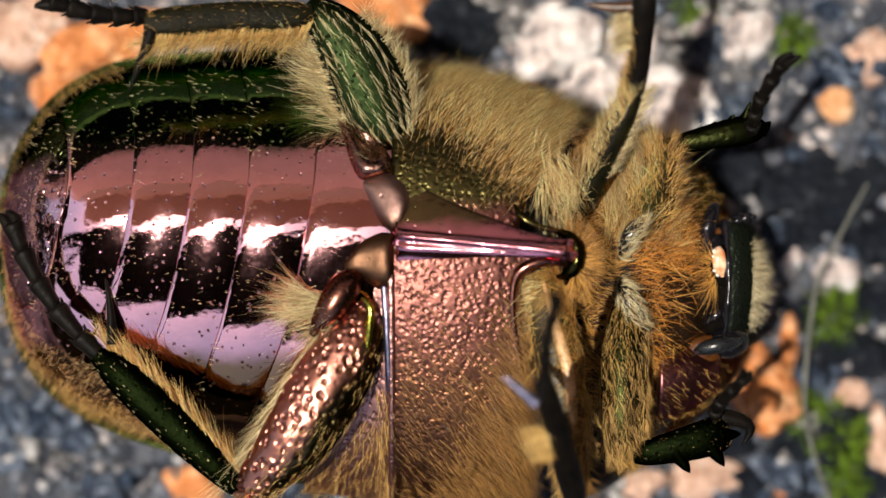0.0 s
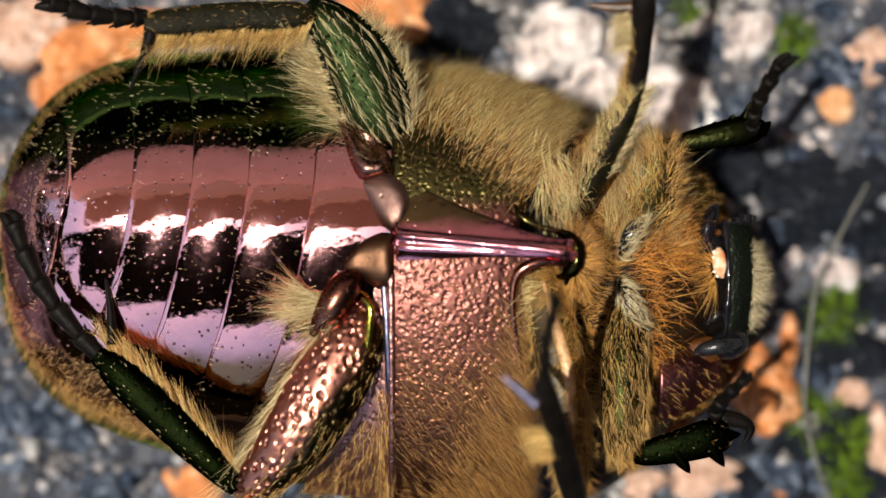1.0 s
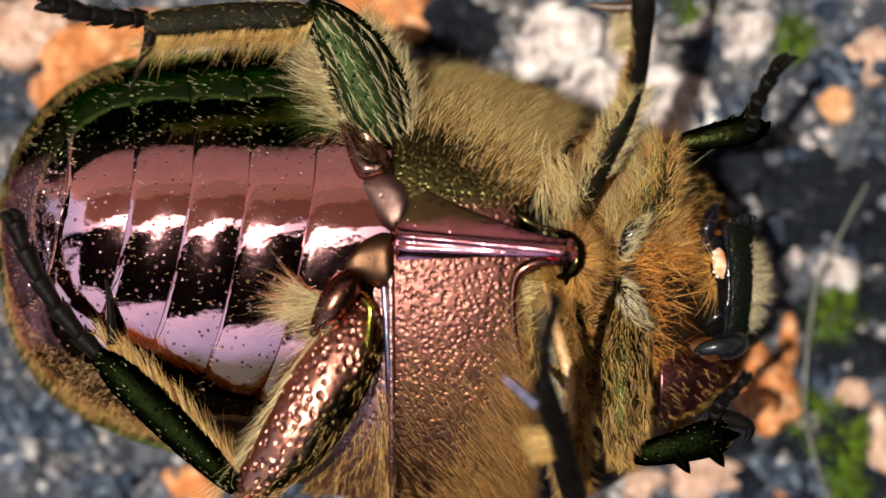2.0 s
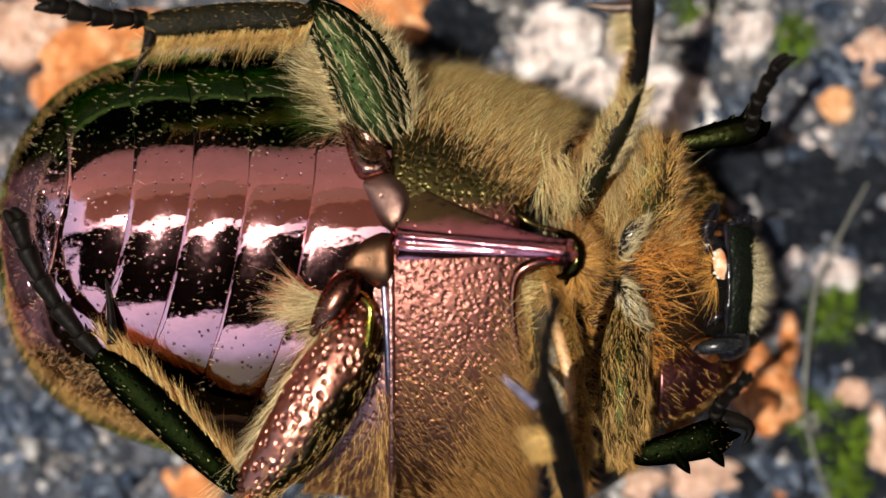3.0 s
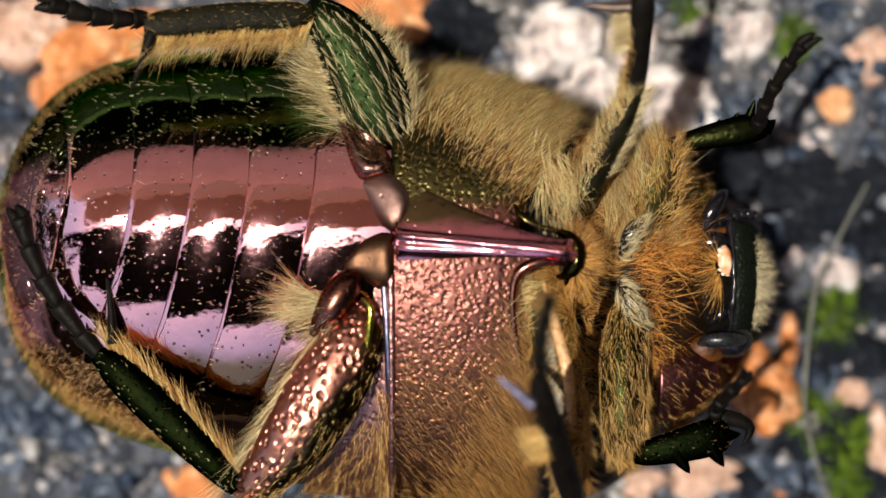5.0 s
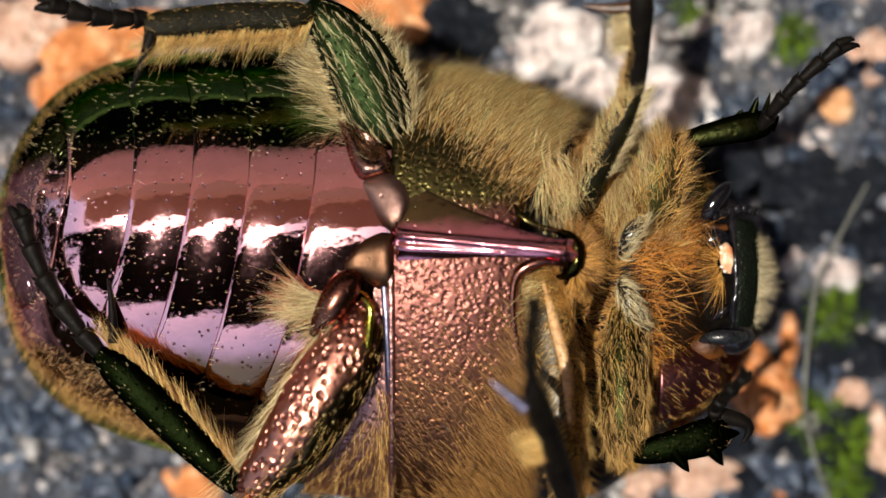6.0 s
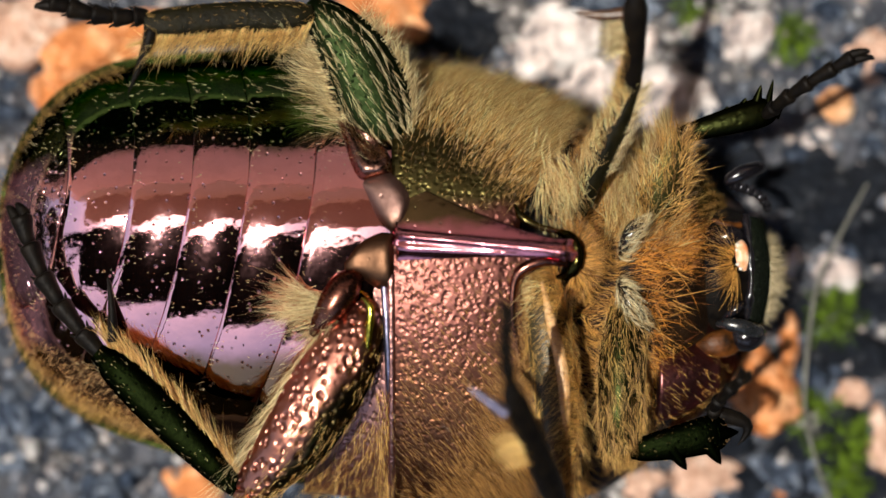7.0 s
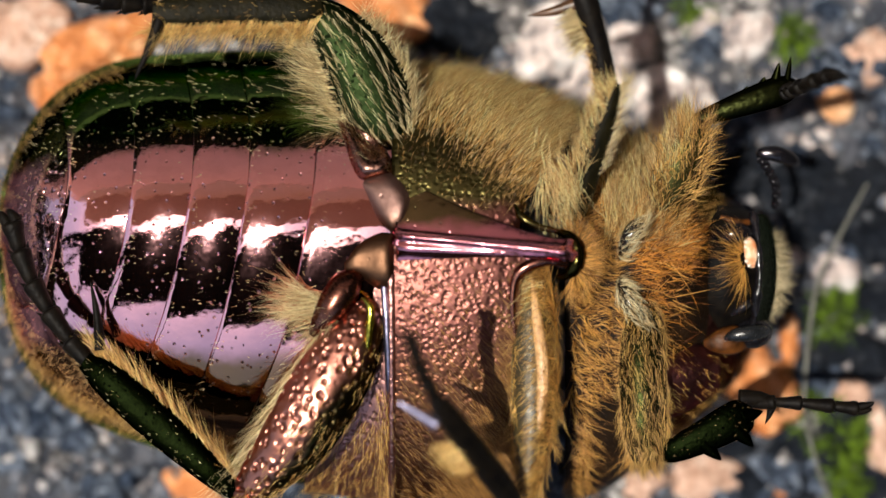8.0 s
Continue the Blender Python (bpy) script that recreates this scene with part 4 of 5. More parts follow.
shin_l = Limb([(-3.44, 6.22, 7.6, 0.2, 0.25), (-3.91, 6.09, 7.7, 0.4, 0.35), (-5.67, 6.03, 7.9, 0.42, 0.35), (-7.26, 5.86, 8.1, 0.4, 0.32), (-7.76, 5.85, 8.2, 0.25, 0.25)], boxy=0.72)
shin_hu = part("hind_shin", shin_l.mesh(24, 20), M_LEG, beetle, "dark olive hind shin", pivot=shin_rest[0])
part("fringe", limb_fur(shin_l, 1350, 0.10, 0.82, 0.36, 0.6, (-0.25, -1, 0), 0.08, 0.95, radius=0.009, mess=0.05, droop=0.05), M_COMB, shin_hu, "comb of pale hair")
part("down", limb_fur(shin_l, 170, 0.05, 0.95, 0.03, 0.42, (-1, -0.1, 0), 0.3, 0.11, radius=0.0055, mess=0.1), M_GOLD, shin_hu, "short golden down")
part("spur", thorn((-7.55, 5.65, 8.3), (-8.13, 4.02, 8.5), 0.17, (0.05, 0.05, 0)), M_DARK, shin_hu, "sharp dark spur")
part("spur", thorn((-7.67, 5.6, 8.1), (-7.83, 4.93, 8.2), 0.12), M_DARK, shin_hu, "sharp dark spur")
foot_hu_rest = ((-7.65, 6.06, 8.2), (-10.1, 6.39, 8.6))
foot_hu = foot([foot_hu_rest[0], (-8.82, 6.03, 8.4), foot_hu_rest[1]], 0.29, 5, "dark jointed foot")

# hind leg over the lower flank
def scalloped(shape):
    """Rows of scale-like pits with raised rims pressed into a limb."""
    v = np.array(shape[0], float)
    rows = []
    for x, y, z in v:
        q = Vector((x * 4.8 + 0.5 * noise.noise(Vector((x, y, z)) * 3), y * 4.8, z * 4.8 + 0.4 * noise.noise(Vector((y, z, x)) * 3)))
        d = noise.voronoi(q)[0]
        rows.append(0.085 * min(1.0, max(0.0, (d[0] - 0.15) / 0.3)))
    v[:, 2] += np.array(rows) - 0.07
    return v, shape[1]


part("hind_coxa", hip_patch([(-2.66, -0.48), (-2.22, 0.19), (-1.76, 0.42), (-1.29, 0.4)], [(-2.63, -0.57), (-2.14, -0.8), (-1.67, -1.07), (-1.23, -1.01)], 0.34), M_COXA, beetle, "polished copper hip of the hind leg")
part("hind_trochanter", Limb([(-2.12, -0.65, 8, 0.1, 0.15), (-2.48, -0.94, 8.15, 0.42, 0.4), (-2.92, -1.57, 8.2, 0.4, 0.4), (-3.42, -2.22, 8, 0.12, 0.15)]).mesh(18, 16), M_JOINT, beetle, "shiny copper joint piece of the hind leg")
thigh_d = Limb([(-1.8, -1.2, 7.6, 0.2, 0.2), (-2.2, -2.1, 7.9, 0.72, 0.6), (-2.9, -3.4, 8, 0.98, 0.75), (-3.8, -4.86, 8, 0.92, 0.7), (-4.8, -6.02, 7.7, 0.6, 0.5), (-5.38, -6.46, 7.5, 0.3, 0.3)])
thigh = part("hind_thigh", scalloped(thigh_d.mesh(200, 150)), M_THIGH, beetle, "broad knobbly copper thigh, olive and painted dark on its shaded side, with a pale fringe")
part("fringe", limb_fur(thigh_d, 230, 0.12, 0.92, -0.07, 0.06, (-1, -0.05, 0), 0.14, 1.1, radius=0.0105, mess=0.13), M_PALE, thigh, "pale fringe")
part("fringe", limb_fur(thigh_d, 260, 0.06, 0.26, -0.1, 0.12, (-1, 0.08, 0), 0.25, 1.25, radius=0.0091, mess=0.11), M_PALE, thigh, "pale tuft")
n = 330
p = np.array((-3.21, -1.46, 8.0)) + RNG.normal(0, 1, (n, 3)) * (0.10, 0.17, 0.08)
part("tuft", fur(p, np.tile([0, 0, 1.0], (n, 1)), (-1, 0.12, 0), 0.16, 1.35, 0.0085, 0.13, 0.1, clump=0.25), M_PALE, thigh, "pale golden tuft")
part("down", limb_fur(thigh_d, 520, 0.06, 0.97, 0.22, 0.5, (-0.6, -0.75, 0), 0.2, 0.3, radius=0.007, mess=0.15), M_GOLD, thigh, "short golden hair")
part("ridge", Limb([(*(-2.1, -1.27, 8.45), 0.04, 0.05), (*(-1.88, -1.51, 8.55), 0.09, 0.1), (*(-1.91, -2.17, 8.5), 0.1, 0.1), (*(-2.02, -2.91, 8.35), 0.07, 0.08), (*(-2.14, -3.39, 8.2), 0.03, 0.03)]).mesh(24, 10), M_YELLOW, thigh, "yellowish green polished ridge")
shin_hd_rest = ((-5.33, -6.31, 7.58), (-8.99, -2.9, 7.4))
shin_l = Limb([(-5.22, -6.4, 7.6, 0.2, 0.2), (-5.71, -5.95, 7.56, 0.36, 0.36), (-7.2, -4.53, 7.49, 0.52, 0.4), (-8.47, -3.33, 7.42, 0.48, 0.4), (-9.12, -2.79, 7.38, 0.25, 0.25)], boxy=0.72)
shin_hd = part("hind_shin", shin_l.mesh(24, 18), M_BOTTLE, beetle, "dark green hind shin with a comb of hair", pivot=shin_hd_rest[0])
part("fringe", limb_fur(shin_l, 560, 0.06, 0.93, -0.06, 0.08, (0.0, 0.98, 0), 0.22, 0.95, radius=0.0106, mess=0.04, droop=0.05), M_COMB, shin_hd, "comb of pale hair")
part("down", limb_fur(shin_l, 100, 0.08, 0.95, 0.15, 0.5, (-0.5, 0.5, 0), 0.3, 0.07, radius=0.0075, mess=0.1), M_PALE, shin_hd, "short pale bristles")
part("ridge", Limb([(-5.35, -6.11, 7.53, 0.05, 0.05), (-5.78, -5.64, 7.49, 0.11, 0.1), (-7.07, -4.38, 7.42, 0.13, 0.1), (-8.26, -3.18, 7.35, 0.12, 0.1), (-8.77, -2.69, 7.34, 0.05, 0.05)]).mesh(24, 10), M_LEG, shin_hd, "brown ridge")
part("spur", thorn((-8.73, -2.53, 7.37), (-8.94, -0.7, 7.26), 0.16, (0.05, 0, 0)), M_DARK, shin_hd, "sharp dark spur")
foot_hd_rest = ((-9.03, -2.85, 7.38), (-11.42, 0.69, 7.11))
foot_hd = foot([foot_hd_rest[0], (-10.07, -1.77, 7.26), (-10.9, -0.58, 7.17), foot_hd_rest[1]], 0.31, 5, "dark jointed foot")


# middle leg over the upper side
def small_coxa(a, r, name, label, material=M_COXA):
    return part(name, Limb([(a[0] - r, a[1], a[2], 0.1 * r, 0.1 * r), (a[0] - 0.6 * r, a[1], a[2], 0.75 * r, 0.7 * r), (a[0], a[1], a[2], r, 0.8 * r),
                            (a[0] + 0.6 * r, a[1], a[2], 0.75 * r, 0.6 * r), (a[0] + r, a[1], a[2], 0.1 * r, 0.1 * r)]).mesh(16, 16), material, beetle, label)


for spot, tuft, comb in (((2.85, 1.36, 7.3), (2.92, 1.93, 8), (0.3, -0.95, 0)), ((2.48, -1.48, 7.3), (2.27, -1.17, 7.9), (-0.9, -0.3, 0))):
    hip = small_coxa(spot, 0.55, "middle_coxa", "dark hip of the middle leg with a pale tuft", M_DARK)
    n = 420
    p = np.array(tuft) + RNG.normal(0, 1, (n, 3)) * (0.22, 0.42, 0.10)
    part("tuft", fur(p, np.tile([0, 0, 1.0], (n, 1)), comb, 0.3, RNG.uniform(0.4, 1.0, n), 0.009, 0.18, 0.7, clump=0.35), M_CREAM, hip, "shining pale tuft")
thigh_mu_rest = ((3.46, 0.84, 7.2), (4.94, 3.96, 8.4))
ml = Limb([(3.38, 0.61, 7.2, 0.2, 0.2), (3.66, 1.35, 7.5, 0.36, 0.36), (4.21, 2.52, 8, 0.38, 0.36), (4.76, 3.59, 8.4, 0.3, 0.3), (4.97, 4.1, 8.5, 0.2, 0.2)])
thigh_mu = part("middle_thigh", ml.mesh(22, 16), M_LEG, beetle, "dark middle thigh with golden hair", pivot=thigh_mu_rest[0])
part("fur", limb_fur(ml, 1700, 0.0, 0.97, 0.24, 0.62, (-0.05, 0.95, 0), 0.22, 0.5, radius=0.0084, mess=0.2, clump=0.3), M_CREAM, thigh_mu, "golden hair")
part("fringe", limb_fur(ml, 256, 0.4, 1.0, -0.08, 0.1, (0.9, 0.4, 0), 0.4, 0.5, radius=0.0084, mess=0.15), M_PALE, thigh_mu, "pale fringe")
shin_mu_rest = ((4.94, 3.96, 8.4), (5.03, 6.52, 10))
ms = Limb([(4.92, 3.75, 8.3, 0.2, 0.2), (4.95, 4.23, 8.6, 0.28, 0.28), (5.03, 5.18, 9.3, 0.28, 0.28), (5.03, 6.09, 10, 0.33, 0.3), (5.03, 6.62, 10.3, 0.18, 0.18)])
shin_mu = part("middle_shin", ms.mesh(20, 14), M_DARK, beetle, "dark hairy middle shin", pivot=shin_mu_rest[0])
part("fur", limb_fur(ms, 208, 0.0, 0.6, 0.3, 0.6, (-0.3, 0.9, 0), 0.3, 0.4, radius=0.0076, mess=0.2), M_GOLD, shin_mu, "golden hair")
n = 480
t = RNG.uniform(0.46, 0.80, n)
p = np.stack([np.interp(t, (0, 1), (4.79, 4.86)), np.interp(t, (0, 1), (3.96, 6.52)), np.interp(t, (0, 1), (8.6, 10.2))], -1) + RNG.normal(0, 0.06, (n, 3))
part("fringe", fur(p, np.tile([0, 0, 1.0], (n, 1)), (-1, -0.25, 0), 0.12, 0.6, 0.011, 0.09, 0.15), M_PALE, shin_mu, "pale brush of hair")
part("spur", thorn((4.8, 6.06, 9.9), (3.5, 6.16, 9.9), 0.19, (0, -0.05, 0)), M_HORN, shin_mu, "sharp dark spur")
foot_mu_rest = ((5.04, 6.49, 10.2), (5.27, 8.18, 11))
foot_mu = foot([foot_mu_rest[0], (5.09, 7.24, 10.8), foot_mu_rest[1]], 0.2, 5, "dark jointed foot")

# middle leg over the lower side
thigh_md_rest = ((2.69, -0.88, 7.6), (3.28, -6, 8.2))
ml = Limb([(2.62, -0.58, 7.4, 0.25, 0.25), (2.73, -1.47, 7.7, 0.52, 0.4), (3.03, -3.22, 8, 0.6, 0.45), (3.24, -4.97, 8.2, 0.5, 0.42), (3.34, -6.44, 8.2, 0.25, 0.25)])
thigh_md = part("middle_thigh", ml.mesh(22, 18), M_DUSK, beetle, "brown middle thigh in golden fur", pivot=thigh_md_rest[0])
part("fur", limb_fur(ml, 1500, 0.0, 0.98, 0.3, 0.62, (-0.75, -0.6, 0), 0.25, 0.6, radius=0.0078, mess=0.16, clump=0.3), M_GOLD, thigh_md, "golden hair")
part("fur", limb_fur(ml, 600, 0.0, 0.98, -0.12, 0.1, (0.6, -0.75, 0), 0.25, 0.45, radius=0.0078, mess=0.2, clump=0.3), M_GOLD, thigh_md, "golden hair")
# Ridge of the thigh, with the sunlight on it put into its bright tan.
ridge = Limb([(2.63, -0.87, 7.9, 0.05, 0.05), (2.9, -1.89, 8.2, 0.14, 0.12), (3.24, -3.2, 8.45, 0.16, 0.12), (3.35, -4.65, 8.5, 0.13, 0.1), (3.36, -5.97, 8.4, 0.05, 0.05)])
part("ridge", ridge.mesh(24, 10), M_LIT_TAN, thigh_md, "smooth ridge in its sunlit tan")
part("down", limb_fur(ml, 900, 0.02, 0.97, 0.16, 0.42, (-0.6, -0.75, 0), 0.2, 0.3, radius=0.006, mess=0.16), M_GOLD, thigh_md, "short golden hair")
part("comb", limb_fur(ml, 700, 0.05, 0.95, 0.40, 0.56, (-1, -0.05, 0), 0.15, 0.75, radius=0.009, mess=0.1), M_HONEY, thigh_md, "golden comb of hair")
shin_md_rest = ((3.41, -6.48, 9), (2.44, -3.34, 12.4))
ms = Limb([(3.44, -6.64, 8.9, 0.2, 0.2), (3.25, -5.97, 9.6, 0.32, 0.32), (2.85, -4.69, 11, 0.33, 0.33), (2.44, -3.34, 12.4, 0.28, 0.28), (2.38, -3.09, 12.6, 0.15, 0.15)])
shin_md = part("middle_shin", ms.mesh(20, 14), M_DARK, beetle, "dark middle shin with a pale brush", pivot=shin_md_rest[0])
n = 520
t = RNG.uniform(0.42, 0.66, n)
p = np.stack([np.interp(t, (0, 1), (3.33, 2.34)), np.interp(t, (0, 1), (-6.48, -3.21)), np.interp(t, (0, 1), (9.3, 12.7))], -1) + RNG.normal(0, 0.06, (n, 3))
part("fringe", fur(p, np.tile([0, 0, 1.0], (n, 1)), (-1, -0.1, 0), 0.12, 0.72, 0.014, 0.08, 0.1), M_COMB, shin_md, "pale brush of hair")
part("spur", thorn((2.23, -3.68, 12.4), (1.39, -2.98, 12.6), 0.17), M_STEEL, shin_md, "sharp glinting spur")
foot_md_rest = ((2.44, -3.34, 12.5), (2.57, -1.2, 14.6))
foot_md = foot([foot_md_rest[0], (2.38, -2.21, 13.5), foot_md_rest[1]], 0.2, 5, "dark jointed foot")

# front leg, upper side
for hip_path, comb in (([(*(4.7, -0.25, 7.2), 0.06, 0.08), (*(4.8, 0.13, 7.7), 0.2, 0.22), (*(5.03, 0.55, 7.8), 0.22, 0.22), (*(5.4, 0.85, 7.3), 0.06, 0.08)], (1.0, 0.45, 0)),
                       ([(*(4.73, -0.7, 7.2), 0.06, 0.08), (*(4.77, -1.1, 7.7), 0.22, 0.22), (*(5.0, -1.58, 7.8), 0.24, 0.22), (*(5.46, -2.15, 7.3), 0.06, 0.08)], (1.0, -0.75, 0))):
    hip = Limb(hip_path)
    knob = part("front_coxa", hip.mesh(18, 12), M_BLACK, beetle, "black polished hip with a shining tuft")
    part("tuft", limb_fur(hip, 300, 0.1, 0.85, 0.0, 0.42, comb, 0.2, 0.34, radius=0.0065, mess=0.14, droop=0.6, clump=0.2), M_SHINE, knob, "shining pale tuft")
thigh_fu_rest = ((5.6, 0.17, 6), (5.65, 2.66, 7.6))
ml = Limb([(5.42, 0.02, 6, 0.25, 0.2), (5.42, 0.62, 6.6, 0.6, 0.4), (5.52, 1.66, 7.1, 0.66, 0.42), (5.66, 2.47, 7.4, 0.42, 0.3), (5.68, 2.77, 7.5, 0.2, 0.2)])
thigh_fu = part("front_thigh", ml.mesh(22, 18), M_BRONZE, beetle, "dark front thigh in long golden fur", pivot=thigh_fu_rest[0])
part("fur", limb_fur(ml, 1400, 0.05, 0.90, 0.0, 0.52, (0.1, 0.95, 0), 0.25, 0.5, radius=0.0085, mess=0.18, clump=0.36, droop=0.1, bend_mess=0.32), M_GOLD, thigh_fu, "long golden hair")
part("fur", limb_fur(ml, 800, 0.05, 0.88, 0.3, 0.6, (-0.15, 0.95, 0), 0.3, 0.65, radius=0.0085, mess=0.14, clump=0.4), M_CREAM, thigh_fu, "long cream hair")
shin_fu_rest = ((5.77, 2.71, 6.6), (8.49, 3.31, 6.6))


def toothed_shin(rows, teeth, pivot, label, skin, flat=(0, 0, 1)):
    limb = Limb(rows, flat, 0.75)
    return limb, part("front_shin", join(limb.mesh(24, 16), *[thorn(a, b, r) for a, b, r in teeth]), skin, beetle, label, pivot=pivot)


fl, shin_fu = toothed_shin([(5.55, 2.62, 6.5, 0.14, 0.16), (6.14, 2.77, 6.6, 0.24, 0.24), (7.27, 3.01, 6.7, 0.36, 0.3), (8.17, 3.19, 6.7, 0.4, 0.3), (8.57, 3.25, 6.6, 0.2, 0.2)],
                           [((7.22, 3.28, 6.7), (7.28, 3.42, 6.8), 0.09), ((7.67, 3.38, 6.7), (7.76, 3.6, 6.9), 0.12), ((8.05, 3.48, 6.8), (8.17, 3.92, 7), 0.13), ((8.35, 3.41, 6.8), (8.48, 4.03, 7.1), 0.1), ((8.49, 3.12, 6.6), (8.79, 3.42, 6.6), 0.22)],
                           shin_fu_rest[0], "dark green toothed front shin", M_FRONT)
part("fur", limb_fur(fl, 110, 0.0, 0.3, 0.1, 0.6, (-0.1, 1, 0), 0.35, 0.4, radius=0.0066, mess=0.2), M_GOLD, shin_fu, "golden hair")
foot_fu_rest = ((8.22, 3.1, 6.9), (8.82, 5.24, 8.85))
foot_fu = foot([foot_fu_rest[0], (8.29, 4.04, 7.94), foot_fu_rest[1]], 0.23, 5, "dark jointed foot with a hooked claw", 0.5, -1)

# front leg, lower side
thigh_fd_rest = ((4.99, -1.2, 6.6), (4.84, -5.47, 7))
ml = Limb([(5.03, -0.97, 6.5, 0.25, 0.2), (4.91, -1.94, 6.9, 0.55, 0.42), (4.79, -3.58, 7.2, 0.64, 0.45), (4.79, -5, 7.2, 0.55, 0.4), (4.87, -5.62, 7, 0.25, 0.2)])
thigh_fd = part("front_thigh", ml.mesh(22, 18), M_FRONT, beetle, "bronze green front thigh in golden fur", pivot=thigh_fd_rest[0])
part("fur", limb_fur(ml, 3000, 0.0, 0.95, -0.03, 0.55, (0.15, -1, 0), 0.15, 0.4, radius=0.0048, mess=0.13, clump=0.22), M_GOLD, thigh_fd, "golden hair")
shin_fd_rest = ((4.99, -5.41, 6.8), (7.7, -4.88, 6.8))
fl, shin_fd = toothed_shin([(4.92, -5.47, 7.1, 0.14, 0.14), (5.3, -5.4, 7.3, 0.33, 0.2), (6.1, -5.22, 7.4, 0.43, 0.22), (6.9, -5.0, 7.4, 0.5, 0.24), (7.35, -4.86, 7.35, 0.46, 0.2), (7.55, -4.8, 7.3, 0.2, 0.12)],
                           [((6.14, -5.35, 7.4), (6.51, -5.9, 7.5), 0.26), ((7.06, -5.17, 7.4), (7.41, -5.73, 7.5), 0.26), ((7.32, -4.93, 7.4), (7.87, -4.87, 7.4), 0.24), ((5.6, -5.35, 7.4), (5.84, -5.62, 7.4), 0.14)],
                           shin_fd_rest[0], "green toothed front shin", M_BOTTLE)
part("down", limb_fur(fl, 90, 0.03, 0.95, 0.03, 0.5, (0.9, 0.1, 0), 0.3, 0.06, radius=0.004, mess=0.18), M_FUZZ, shin_fd, "short pale bristles")
part("hook", thorn((7.36, -4.44, 7.2), (7.87, -5.25, 7.2), 0.24, (0.5, 0.15, 0)), M_DARK, shin_fd, "dark hooked end tooth")
foot_fd_rest = ((7.27, -4.61, 7), (7.41, -2.31, 9.2))
foot_fd = foot([foot_fd_rest[0], (7.04, -3.67, 8), foot_fd_rest[1]], 0.21, 5, "dark jointed foot")

# ---- head ----
HEAD = (7.14, -0.79, 3)
skull = Arch([(6.5, 6.79, 0.66, -2.89, -0.79, 3.2, 5.6), (7, 7.39, 1.12, -3.09, -0.78, 3, 5.9), (7.79, 8.19, 1.02, -3.03, -0.83, 3, 5.7), (8.49, 8.84, 0.74, -2.82, -0.92, 3, 5.2), (8.9, 9.1, 0.34, -2.57, -1.01, 3.2, 4.4)])
head = part("head", sheet(skull.at, np.linspace(skull.rows[0, 0], skull.rows[-1, 0], 26), np.linspace(-0.98, 0.98, 30), 0.2), M_DARK, beetle, "dark head with mouthparts and a brush of hair", pivot=HEAD)


def face(U, V):
    x = 7.69 + 1.0 * U - 0.25 * V ** 2 * (0.3 + 0.7 * U)
    return np.stack([x, -0.78 + 1.5 * V - 0.05 * U, 6.3 - 0.9 * U ** 2 - 0.25 * V ** 2], -1)


part("face_shield", sheet(face, np.linspace(0, 1, 20), np.linspace(-1, 1, 30), 0.2), M_SHIELD, head, "dull dark green pitted face shield")
rim = [(*face(np.array(0.0), np.array(v)), 0.10 + 0.03 * math.sin(9 * v) + 0.02 * math.sin(23 * v), 0.15) for v in np.linspace(-1.02, 1.02, 29)]
part("rim", Limb(rim).mesh(60, 10), M_BLACK, head, "glossy black rim")
n = 900
V = RNG.triangular(-0.95, -0.1, 0.75, n)
p = face(RNG.uniform(0.72, 1.0, n), V)
part("fringe", fur(p, np.tile([0.3, 0, 0.95], (n, 1)), np.stack([1 + 0 * V, 0.35 * V - 0.1, 0 * V], -1), 0.12, 0.2 + 0.3 * np.cos(V * 1.5), 0.008, 0.25, 0.15, clump=0.25), M_FRINGE, head, "pale wavy fringe")
part("palate", Limb([(7.44, 0.05, 6.2, 0.06, 0.06), (7.43, -0.1, 6.33, 0.16, 0.12), (7.44, -0.36, 6.36, 0.19, 0.12), (7.5, -0.6, 6.3, 0.16, 0.1), (7.54, -0.74, 6.25, 0.05, 0.06)]).mesh(22, 14), M_ORANGE, head, "orange and white mouth plate")
for spot, r in (((7.29, -0.06), 0.06), ((7.27, -0.2), 0.045), ((7.3, -0.58), 0.055), ((7.38, -0.7), 0.05)):
    v, f = stone_shape(spot[1], 0.8, 0.6, 2)
    part("crumb", (np.array(v) * r + (spot[0], spot[1], 6.4), f), M_CRUMB, head, "white crumb of food")
for rows in ([(*(6.39, -2.82, 5.6), 0.1, 0.06), (*(6.76, -2.78, 5.8), 0.34, 0.14), (*(7.25, -2.7, 5.85), 0.38, 0.16), (*(7.76, -2.57, 5.7), 0.15, 0.08)],
             [(*(6.71, 0.63, 6.0), 0.05, 0.05), (*(7.05, 0.5, 6.1), 0.1, 0.08), (*(7.4, 0.47, 6.1), 0.1, 0.08), (*(7.69, 0.57, 6.0), 0.04, 0.04)]):
    part("jaw_plate", Limb(rows).mesh(18, 12), M_JAW, head, "dark amber jaw plate")
n = 170
a = RNG.uniform(1.75, 4.6, n)
p = np.stack([7.41 + 0.2 * np.cos(a), -0.47 + 0.62 * np.sin(a) * RNG.uniform(0.2, 1, n), np.full(n, 6.15)], -1)
part("brush", fur(p, np.tile([0, 0, 1.0], (n, 1)), np.stack([np.cos(a), 0.8 * np.sin(a), 0 * a], -1), 0.3, 0.85, 0.0075, 0.14, 0.1), M_HONEY, head, "fan-shaped honey coloured mouth brush")
